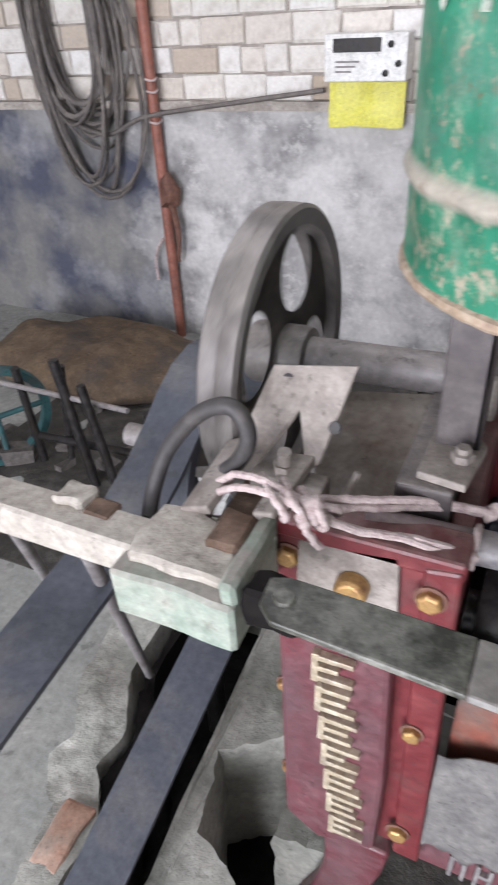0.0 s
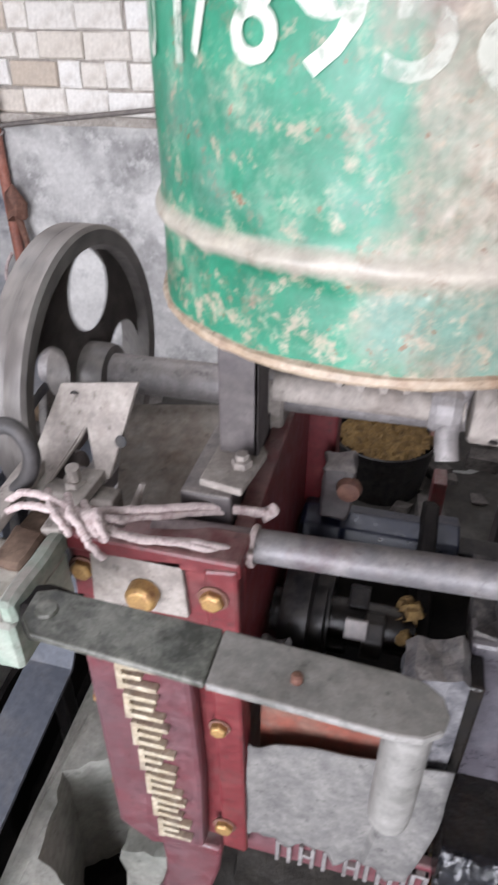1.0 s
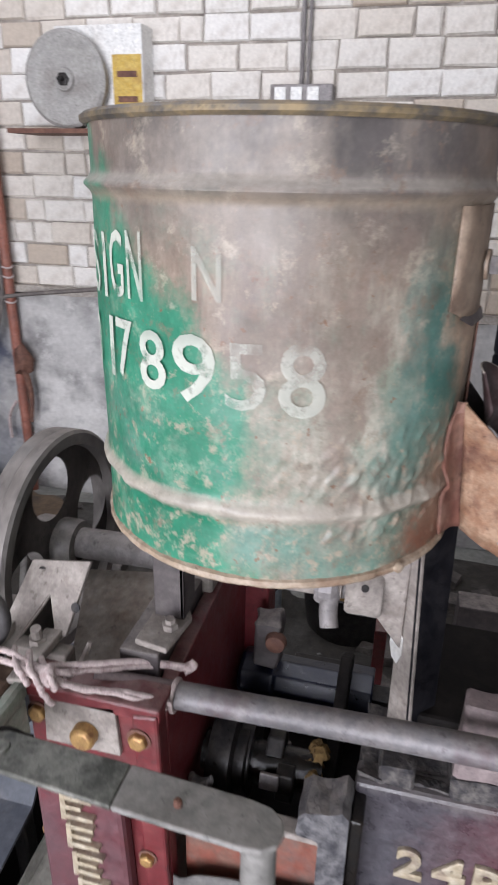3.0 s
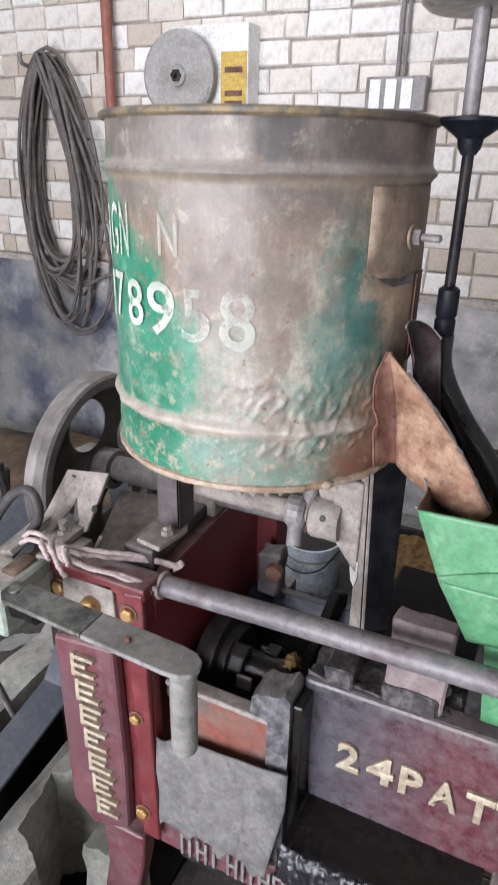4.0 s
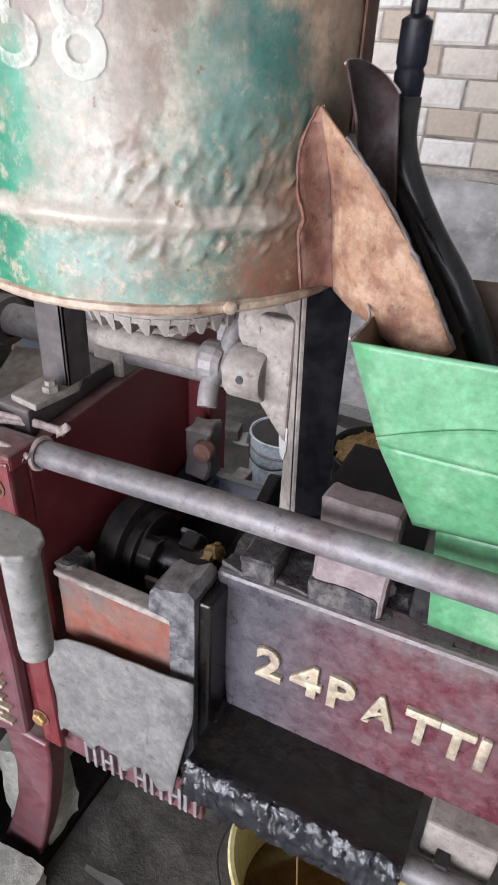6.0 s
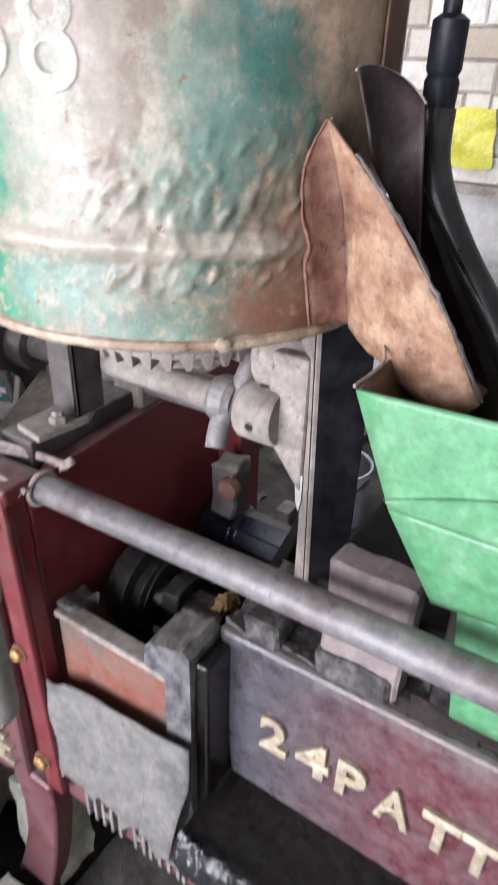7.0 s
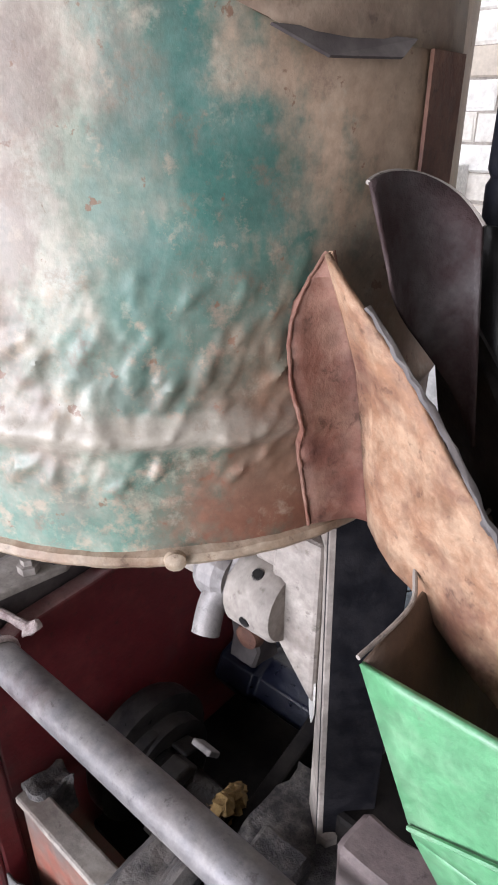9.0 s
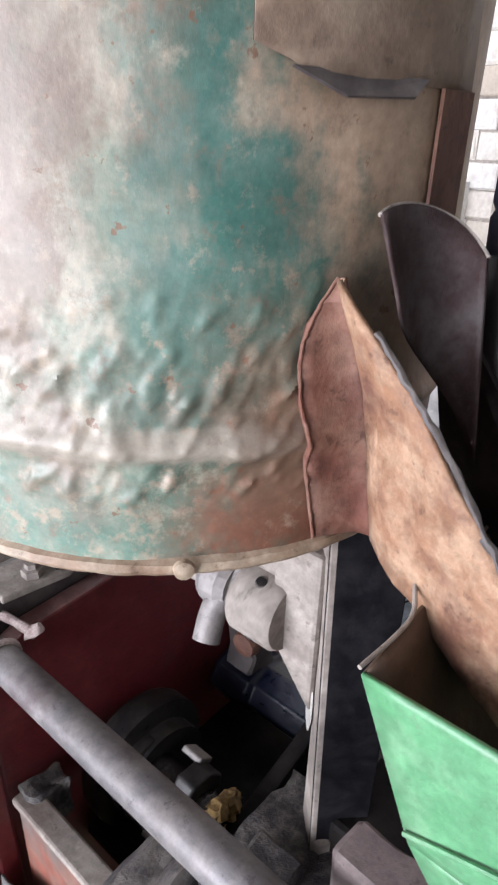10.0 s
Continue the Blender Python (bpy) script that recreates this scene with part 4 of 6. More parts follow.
    for i, x in enumerate((0.232, 0.264, 0.296, 0.324, 0.352, 0.384, 0.410)):
        z, h, w = 0.502 + (x - 0.232) * 0.06, 0.052, 0.011
        bm = prism(B(), [(x - w, z), (x - w + 0.006, z), (x - w + 0.006, z + h), (x - w, z + h)], 0.823, 0.8325)
        if i != 2:
            prism(bm, [(x + w - 0.006, z), (x + w, z), (x + w, z + h), (x + w - 0.006, z + h)], 0.823, 0.8325)
            u = z + (h - 0.007 if i % 2 == 0 else h * 0.45)
            prism(bm, [(x - w, u), (x + w, u), (x + w, u + 0.007), (x - w, u + 0.007)], 0.8234, 0.8324)
        part("raised_mark", bm, STEEL, m, "raised worn block", bevel=0.0012)
    part("side_skirt", box(B(), 0.174, 0.42, 0.90, 0.915, 0.36, 0.54), DARK, m)
    # long side beam
    bm = prism(B(), [(0.425, 0.690), (1.30, 0.690), (1.30, 0.955), (0.405, 0.932), (0.415, 0.80)], 0.895, 0.935)
    beam = part("side_beam", bm, BEAM, m, "dusty maroon side beam, oil-darkened", bevel=0.006)
    part("beam_top", roughen(cut_top(0.41, 1.30, 0.905, 1.03, 0.936), 0.009, 45), GRIT, beam, "caked dust and grit on the beam", smooth=True)
    part("far_beam", box(B(), 0.17, 1.30, 1.24, 1.30, 0.50, 0.70), RED, m, bevel=0.004)
    for ch, x, h in zip("24PATTI", (0.486, 0.536, 0.582, 0.630, 0.678, 0.718, 0.748), (0.054,) * 7):
        bm, w = lettering(ch, h, 0.007)
        wide = {"I": 0.012, "2": 0.036, "4": 0.042, "P": 0.034}.get(ch, 0.040)
        for v in bm.verts:
            v.co.x *= wide / w
        bmesh.ops.transform(bm, matrix=pose(x, 0.8955, 0.786), verts=bm.verts)
        part("raised_letter", bm, GOLD, beam, "raised letter painted dull gold", bevel=0.0012)
    # oil tray under the beam, caked with tarry residue
    bm = B()
    nx = 150
    ctrl = curve_points([(0, 0.915, 0.702), (0, 0.885, 0.694), (0, 0.85, 0.686), (0, 0.815, 0.680), (0, 0.803, 0.682), (0, 0.795, 0.673), (0, 0.791, 0.652), (0, 0.792, 0.628), (0, 0.800, 0.606), (0, 0.83, 0.600), (0, 0.90, 0.62)], 4)
    net = []
    for i in range(nx + 1):
        x = 0.418 + 0.285 * i / nx
        col = []
        for q in ctrl:
            c = Vector((x, q.y, q.z))
            lip = 1.0 if q.y < 0.806 else 0.25
            c += noise.noise_vector(c * 55) * 0.0050 * lip + noise.noise_vector(c * 150) * 0.0036 * lip
            if q.z < 0.63:
                c.z -= max(0, noise.noise(Vector((x * 45, 0, 0)))) * 0.016
            col.append(bm.verts.new(c))
        net.append(col)
    for i in range(nx):
        for j in range(len(ctrl) - 1):
            bm.faces.new((net[i][j], net[i + 1][j], net[i + 1][j + 1], net[i][j + 1]))
    bm.faces.new(net[0])
    bm.faces.new(net[-1])
    tray = part("oil_tray", bm, TAR, m, "tray caked with black tarry oil", smooth=True)
    tray.data.materials.append(TARLIP)
    for f in tray.data.polygons:
        if f.center.y < 0.812:
            f.material_index = 1
    part("drain_bracket", box(B(), 0.715, 0.80, 0.86, 0.90, 0.63, 0.70), DUSTY, m, bevel=0.004)
    part("drain_bracket", box(B(), 0.735, 0.752, 0.84, 0.87, 0.60, 0.66), DARK, m, bevel=0.002)
    part("lower_pipe", tube(B(), [(0.700, 0.835, 0.635), (1.2, 0.835, 0.648)], 0.017, 18), PIPE, m, "dusty lower pipe", smooth=True)
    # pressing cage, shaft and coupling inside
    # pan and cheek near-black: the shade inside the press is in their colour
    part("inner_pan", box(B(), 0.172, 1.25, 0.935, 1.24, 0.70, 0.715), SHADEGRIME, m, "pan added below the screw, black for shade", bevel=0.003)
    part("press_cage", lathe(B(), [(0.03, 0.0), (0.075, 0.0), (0.080, 0.01), (0.080, 0.035), (0.06, 0.04), (0.06, 0.06), (0.03, 0.06)], 32, pose(0.190, 1.000, 0.815) @ XUP), DARK, m, "black oily cage ring", smooth=True)
    part("inner_cheek", prism(B(), [(0.92, 0.72), (1.22, 0.72), (1.22, 0.86), (1.16, 0.90), (1.10, 0.87), (1.0, 0.84), (0.92, 0.80)], 0.355, 0.375, "x"), SHADEGRIME, m, "inner cheek, oily and darkened for shade", bevel=0.004)
    for x, y, z, r in ((0.340, 0.985, 0.832, 0.016), (0.350, 1.000, 0.845, 0.014), (0.345, 0.965, 0.832, 0.013), (0.352, 0.980, 0.862, 0.012), (0.342, 1.010, 0.842, 0.012)):
        part("cake_lump", roughen(lathe(B(), [(0.001, 0), (r * 0.7, r * 0.1), (r, r * 0.5), (r * 0.9, r * 0.9), (r * 0.5, r * 1.3), (0.001, r * 1.4)], 20, pose(x, y, z)), 0.007, 170), CAKE, m, "stuck crumb of mustard cake", smooth=True)
    part("corner_grit", roughen(subdivided(0.178, 0.215, 0.858, 0.902, 0.83, 0.874, 6), 0.008, 50), GRIT, m, "clotted grit in the corner of the trough", smooth=True)
    part("gear_case", roughen(subdivided(0.205, 0.250, 1.15, 1.20, 0.85, 0.945, 5), 0.008, 30), LEGDARK, m, "dusty lumpy gear case", smooth=True)
    part("case_cap", lathe(B(), [(0.006, 0), (0.017, 0), (0.019, 0.005), (0.016, 0.016), (0.006, 0.019)], 20, pose(0.246, 1.152, 0.915, 90, 0, 0)), RUST, m, "rust-red cap", smooth=True)
    part("cross_bar", box(B(), 0.17, 0.5, 0.0, 0.04, 0.0, 0.03, pose(0.0, 1.17, 0.78)), DARK, m, bevel=0.003)
    part("coupling", lathe(B(), [(0.012, 0), (0.036, 0.0), (0.040, 0.006), (0.040, 0.05), (0.034, 0.055), (0.034, 0.15), (0.04, 0.155), (0.04, 0.19), (0.012, 0.19)], 8, pose(0.176, 1.195, 0.800) @ Matrix.Diagonal((1.25, 1.25, 1.0, 1)) @ XUP), BLUEPAINT, m, "blue-black octagonal coupling", bevel=0.003)
    part("bearing", roughen(lathe(B(), [(0.012, 0), (0.034, 0), (0.038, 0.008), (0.038, 0.03), (0.03, 0.036), (0.026, 0.06), (0.012, 0.06)], 32, pose(0.372, 1.03, 1.205) @ XUP), 0.008, 55), DUSTY, m, "dust-caked bearing housing", smooth=True)
    part("bearing_web", prism(B(), [(0.395, 1.13), (0.442, 1.07), (0.442, 1.225), (0.40, 1.225)], 0.99, 1.01), DUSTY, m, bevel=0.004)
    part("spigot", tube(B(), curve_points([(0.358, 1.03, 1.21), (0.356, 1.01, 1.175), (0.346, 0.982, 1.135), (0.350, 0.965, 1.108)]), 0.012, 16), STEEL, m, "bright worn spigot elbow", smooth=True)
    part("red_nut", lathe(B(), [(0.006, 0), (0.020, 0), (0.022, 0.006), (0.016, 0.014)], 18, pose(0.335, 1.06, 1.10) @ XUP), RUST, m, smooth=True)
    # black box added so that the space under the hopper stays dark
    part("discharge_housing", box(B(), 0.475, 0.96, 0.985, 1.20, 0.72, 0.975), SHADEGRIME, m, "black box added to darken the space behind the beam", bevel=0.006)
    # packing blocks on the beam
    for x0, x1, y0, y1, z1, mt in ((0.522, 0.606, 0.906, 0.942, 1.078, RODMAUVE), (0.432, 0.478, 0.90, 0.95, 0.962, GRIT), (0.52, 0.60, 0.90, 0.96, 0.965, GRIT)):
        part("packing_block", roughen(subdivided(x0, x1, y0, y1, 0.93, z1), 0.003, 30), mt, m, "rough dusty packing block", smooth=True)
    for x, y in ((0.60, 0.955), (0.645, 0.945), (0.55, 0.97), (0.47, 0.985)):
        part("nut", lathe(B(), [(0.010, 0), (0.010, 0.010), (0.005, 0.012)], 6, pose(x, y, 0.938)), DUSTY, m)
    # chest of dusty sheet behind the bracket
    part("guard_sheet", sheet(B(), [(0.005, 0.905, 1.012), (0.130, 0.905, 1.030), (0.112, 1.060, 1.082), (-0.045, 1.060, 1.060)], 0.004), BROWNDUST, m, "dusty brown sheet guard")
    return m


def finely(bm, cuts):
    bmesh.ops.triangulate(bm, faces=[f for f in bm.faces if len(f.verts) > 4])
    bmesh.ops.subdivide_edges(bm, edges=bm.edges[:], cuts=cuts, use_grid_fill=True)
    return bm


def cut_top(x0, x1, y0, y1, z, step=0.012):
    bm = B()
    nx, ny = round((x1 - x0) / step), round((y1 - y0) / step)
    g = [[bm.verts.new((x0 + (x1 - x0) * i / nx, y0 + (y1 - y0) * j / ny, z)) for j in range(ny + 1)] for i in range(nx + 1)]
    for i in range(nx):
        for j in range(ny):
            bm.faces.new((g[i][j], g[i + 1][j], g[i + 1][j + 1], g[i][j + 1]))
    low = {}
    for e in [e for e in bm.edges if e.is_boundary]:
        a, b = e.verts
        for v in (a, b):
            if v not in low:
                low[v] = bm.verts.new(v.co - Vector((0, 0, 0.03)))
        bm.faces.new((a, b, low[b], low[a]))
    return bm


def subdivided(x0, x1, y0, y1, z0, z1, cuts=5):
    bm = box(B(), x0, x1, y0, y1, z0, z1)
    bmesh.ops.bevel(bm, geom=bm.edges[:], offset=0.004, segments=1, affect="EDGES")
    bmesh.ops.subdivide_edges(bm, edges=bm.edges[:], cuts=cuts, use_grid_fill=True)
    return bm


WORM_AT = (0.27, 0.985, 0.825)


def worm_shaft():
    """The pressing screw in the trough: black, wet with oil; it turns."""
    x, y, z = WORM_AT
    g = thing("worm_shaft", WORM_AT, "black oil-wet worm shaft with raised flights, turning", "worm shaft")
    part("core", tube(B(), [(0.175, y, z), (0.356, y, z)], 0.030, 24), TAR, g, smooth=True)
    part("collar", lathe(B(), [(0.02, 0), (0.046, 0), (0.050, 0.006), (0.050, 0.018), (0.04, 0.022), (0.02, 0.022)], 32, pose(0.226, y, z) @ XUP), DARK, g, "black worn collar", smooth=True)
    for i in range(3):
        m = pose(0.262 + 0.022 * i, y, z) @ Matrix.Rotation(radians(120 * i), 4, "X")
        part("flight", prism(B(), [(-0.030, 0.018), (-0.022, 0.044), (0.004, 0.050), (0.026, 0.040), (0.030, 0.020)], -0.013, 0.013, "x", m), DARK, g, "oil-wet raised flight", bevel=0.003)
    for a in (40, 220):
        part("flight_face", prism(B(), [(-0.012, 0.046), (0.012, 0.046), (0.012, 0.0535), (-0.012, 0.0535)], -0.014, 0.014, "x", pose(0.285, y, z) @ Matrix.Rotation(radians(a), 4, "X")), STEEL, g, "worn steel edge", bevel=0.002)
    return g


def canvas():
    bm = B()
    nx, nz = 28, 26
    g = []
    for i in range(nx + 1):
        u = i / nx
        col = []
        for j in range(nz + 1):
            v = j / nz
            top = 0.774 + 0.022 * u + 0.012 * math.exp(-((u - 0.05) / 0.06) ** 2) * -1
            bottom = 0.560 + 0.012 * u + 0.010 * math.sin(u * 19) + 0.006 * math.sin(u * 41)
            x = 0.182 + (0.230 - (0.034 * max(0.0, v - 0.35))) * u
            z = top + (bottom - top) * v
            y = 0.824 + 0.008 * u + 0.006 * noise.noise(Vector((x * 16, z * 12, 1))) - (0.010 * v if u > 0.55 else 0.004 * v)
            if u > 0.72 and v > 0.30:
                y -= 0.008 * min(1, (v - 0.30) * 8)
            col.append(bm.verts.new((x, y, z)))
        g.append(col)
    for i in range(nx):
        for j in range(nz):
            bm.faces.new((g[i][j], g[i + 1][j], g[i + 1][j + 1], g[i][j + 1]))
    ob = part("canvas_sheet", bm, TARP, None, smooth=True)
    ob.modifiers.new("thickness", "SOLIDIFY").thickness = 0.003
    tagged(ob, "stiff grey dusty sheet hung over the press panel", "sheet")


def lever_bar():
    t = thing("lever_bar", (0.19, 0.68, 1.10), "long grey-green flat iron lever bar with a bent end", "lever")
    part("bar", prism(B(), [(0.195, 0.7035), (0.318, 0.6985), (0.338, 0.695), (0.350, 0.686), (0.354, 0.673), (0.350, 0.660), (0.338, 0.652), (0.320, 0.650), (0.195, 0.6555)], 1.104, 1.111, "z"), LEVER, t, bevel=0.002)
    part("greased_end", prism(B(), [(0.046, 0.676), (0.044, 0.702), (0.058, 0.7075), (0.1945, 0.7035), (0.1945, 0.6555), (0.060, 0.663)], 1.104, 1.111, "z"), GREASEBAR, t, "end of the bar black with grease", bevel=0.002)
    part("pivot_lug", roughen(subdivided(0.010, 0.060, 0.715, 0.745, 1.025, 1.070, 3), 0.004, 40), SHADEGRIME, t, "greasy black pivot lug", smooth=True)
    part("handle_peg", lathe(B(), [(0.004, 0.972), (0.0155, 0.974), (0.0165, 0.985), (0.0165, 1.090), (0.020, 1.104)], 24, pose(0.331, 0.674, 0)), LEVER, t, "stout round peg below the end", smooth=True)
    part("pivot_bolt", lathe(B(), [(0.009, 1.111), (0.008, 1.114), (0.004, 1.115)], 14, pose(0.062, 0.686, 0)), GREASEBAR, t)
    part("pivot_bolt", lathe(B(), [(0.0045, 1.111), (0.004, 1.116), (0.002, 1.117)], 10, pose(0.254, 0.674, 0)), RUST, t)


def tie_pipe():
    t = thing("tie_pipe", (0.45, 0.86, 1.05), "grey worn steel pipe tied across the press", "pipe")
    part("pipe", tube(B(), [(0.172, 0.868, 1.040), (0.45, 0.862, 1.058), (1.15, 0.845, 1.095)], 0.0172, 28), PIPE, t, smooth=True)
    part("inner_rod", tube(B(), [(0.075, 0.852, 1.060), (0.172, 0.868, 1.041)], 0.010, 18, True, 0.0155), RODMAUVE, t, "mauve dusty tapered rod end", smooth=True)
    # near-black plug stands in for the pipe's shaded bore
    part("pipe_mouth", tube(B(), [(0.1705, 0.868, 1.040), (0.20, 0.868, 1.042)], 0.0135, 20), DARK, t)
    part("pipe_support", box(B(), 1.08, 1.12, 0.83, 0.87, 0.95, 1.08), DUSTY, t, bevel=0.003)


def rope():
    t = thing("rope", (0.05, 0.82, 1.08), "pinkish white rope knotted round the pipe end and bracket", "rope")
    rnd = random.Random(4)
    lines = [
        [(0.040, 0.812, 1.100), (0.075, 0.842, 1.086), (0.13, 0.880, 1.071), (0.184, 0.898, 1.060)],
        [(0.044, 0.806, 1.094), (0.085, 0.846, 1.076), (0.14, 0.884, 1.064), (0.186, 0.899, 1.055)],
        [(0.045, 0.800, 1.096), (0.075, 0.812, 1.074), (0.12, 0.822, 1.070), (0.176, 0.838, 1.046)],
        [(0.040, 0.804, 1.088), (0.078, 0.820, 1.068), (0.13, 0.828, 1.068), (0.180, 0.842, 1.050)],
        [(-0.075, 0.835, 1.068), (-0.050, 0.828, 1.090), (-0.020, 0.818, 1.102), (0.010, 0.808, 1.104), (0.036, 0.800, 1.096)],
        [(-0.068, 0.822, 1.066), (-0.040, 0.815, 1.088), (-0.010, 0.806, 1.098), (0.020, 0.798, 1.100), (0.048, 0.800, 1.090)],
        [(-0.020, 0.830, 1.098), (0.006, 0.796, 1.104), (0.020, 0.790, 1.092), (0.014, 0.800, 1.078)],
        [(0.004, 0.826, 1.100), (0.026, 0.794, 1.106), (0.040, 0.788, 1.092), (0.030, 0.800, 1.076)],
        [(0.022, 0.822, 1.098), (0.046, 0.798, 1.102), (0.056, 0.794, 1.088), (0.046, 0.804, 1.074)],
        [(0.030, 0.796, 1.090), (0.042, 0.790, 1.076), (0.052, 0.792, 1.062)],
        [(0.034, 0.800, 1.104), (0.054, 0.810, 1.096), (0.060, 0.822, 1.084), (0.050, 0.826, 1.074)],
    ]
    for ln in lines:
        part("strand", tube(B(), [p + Vector((rnd.uniform(-1, 1), rnd.uniform(-1, 1), rnd.uniform(-1, 1))) * 0.0008 for p in curve_points(ln, 7)], 0.0039, 9), ROPE, t, smooth=True)
    for c, r in (((0.040, 0.803, 1.094), 0.014), ((0.016, 0.806, 1.096), 0.011), ((0.184, 0.898, 1.058), 0.009)):
        bm = B()
        bmesh.ops.create_uvsphere(bm, u_segments=16, v_segments=10, radius=r)
        bmesh.ops.transform(bm, matrix=pose(*c), verts=bm.verts)
        part("knot", roughen(bm, 0.006, 90), ROPE, t, "tight rope knot", smooth=True)
    for i in range(2):
        part("whipping", tube(B(), [(0.176 + 0.001 * i, 0.866 + 0.0195 * math.cos(a), 1.041 + 0.0195 * math.sin(a)) for a in [2 * math.pi * k / 20 for k in range(21)]], 0.003, 6), ROPE, t, smooth=True)


def bracket():
    t = thing("iron_bracket", (0.0, 0.92, 1.05), "dusty forked iron bracket with bolt holes", "bracket")
    part("fork_plate", sheet(B(), [(-0.045, 0.93, 1.160), (0.044, 0.925, 1.176), (0.018, 0.890, 1.078), (0.004, 0.888, 1.072), (-0.008, 0.905, 1.128), (-0.018, 0.90, 1.11), (-0.055, 0.875, 1.055), (-0.085, 0.87, 1.045)], 0.007), DUSTY, t, bevel=0.0015)
    part("arm", sheet(B(), [(-0.085, 0.895, 1.070), (-0.052, 0.900, 1.082), (-0.062, 0.800, 1.058), (-0.090, 0.795, 1.052)], 0.012), DUSTY, t, bevel=0.002)
    part("arm", sheet(B(), [(-0.012, 0.890, 1.075), (0.014, 0.890, 1.078), (0.000, 0.810, 1.060), (-0.020, 0.808, 1.058)], 0.012), DUSTY, t, bevel=0.002)
    part("arm_floor", box(B(), -0.062, -0.012, 0.79, 0.88, 1.030, 1.046), RUSTFLAT, t, "rust-brown floor between the arms", bevel=0.002)
    pa, pb, pc = Vector((-0.045, 0.93, 1.160)), Vector((0.044, 0.925, 1.176)), Vector((0.018, 0.890, 1.078))
    nrm = (pb - pa).cross(pc - pa).normalized()
    nrm = nrm if nrm.y < 0 else -nrm
    # near-black discs laid on the plate give its bolt holes their shade
    for u, v in ((0.12, 0.14), (0.42, 0.60)):
        p = pa + (pb - pa) * u + (pc - pa) * v
        part("hole", lathe(B(), [(0.0065, 0), (0.0065, 0.0015)], 18, Matrix.Translation(p + nrm * 0.0076) @ nrm.to_track_quat("Z", "Y").to_matrix().to_4x4()), DARK, t)
    part("clamp_bolt", tube(B(), [(-0.012, 0.868, 1.075), (-0.010, 0.862, 1.105)], 0.007, 10), DUSTY, t)
    part("clamp_nut", lathe(B(), [(0.012, 0), (0.012, 0.010)], 6, pose(-0.012, 0.867, 1.078)), DUSTY, t)
    part("wedge", tube(B(), [(0.052, 0.86, 1.062), (0.062, 0.868, 1.095)], 0.007, 6, True, 0.003), DUSTY, t)
    part("stem", box(B(), -0.05, 0.03, 0.86, 0.885, 1.0, 1.07), DUSTY, t, bevel=0.003)


def timber():
    t = thing("timber_beam", (-0.3, 0.76, 1.0), "dust covered wooden beam with a greenish bearing block on iron legs", "beam")
    part("beam", roughen(subdivided(-1.3, -0.09, 0.740, 0.785, 1.005, 1.050, 6), 0.004, 12), WOOD, t, "grey dusty timber", smooth=True)
    part("block", roughen(subdivided(-0.125, 0.002, 0.712, 0.81, 0.985, 1.045, 6), 0.003, 20), WOODGREEN, t, "greenish painted block", smooth=True)
    part("block_cap", roughen(subdivided(-0.118, -0.016, 0.728, 0.80, 1.040, 1.056, 6), 0.006, 25), WOOD, t, "crusted dust on the block", smooth=True)
    part("block_lip", roughen(subdivided(-0.014, 0.002, 0.716, 0.818, 1.040, 1.066, 4), 0.002, 30), WOODGREEN, t, "raised dusty edge of the block", smooth=True)
    part("bare_patch", roughen(subdivided(-0.052, -0.016, 0.762, 0.812, 1.052, 1.064, 3), 0.003, 30), RUSTFLAT, t, "bare brown patch", smooth=True)
    part("lug", roughen(subdivided(-0.232, -0.192, 0.766, 0.796, 1.046, 1.060, 4), 0.005, 40), WOOD, t, "splintered raised grain", smooth=True)
    part("bare_hollow", roughen(subdivided(-0.195, -0.160, 0.762, 0.792, 1.045, 1.052, 3), 0.002, 30), RUSTFLAT, t, "bare brown hollow in the timber", smooth=True)
    for a, b in (((-0.185, 0.75, 1.01), (-0.376, 1.008, 0.37)), ((-0.300, 0.760, 1.01), (-0.609, 1.066, 0.37)), ((-1.2, 0.76, 1.01), (-1.2, 0.76, 0.0))):
        part("leg", tube(B(), [a, b], 0.0085, 12), STEEL, t, "round iron leg", smooth=True)


def hose_loop():
    ob = part("rubber_hose", tube(B(), curve_points([(-0.138, 0.800, 1.030), (-0.144, 0.825, 1.050), (-0.130, 0.838, 1.092), (-0.095, 0.842, 1.138), (-0.063, 0.842, 1.158), (-0.045, 0.842, 1.152), (-0.038, 0.842, 1.128), (-0.050, 0.845, 1.098), (-0.070, 0.850, 1.075)], 10), 0.0085, 14), RUBBER, smooth=True)
    tagged(ob, "loop of black rubber hose over the timber block", "hose")


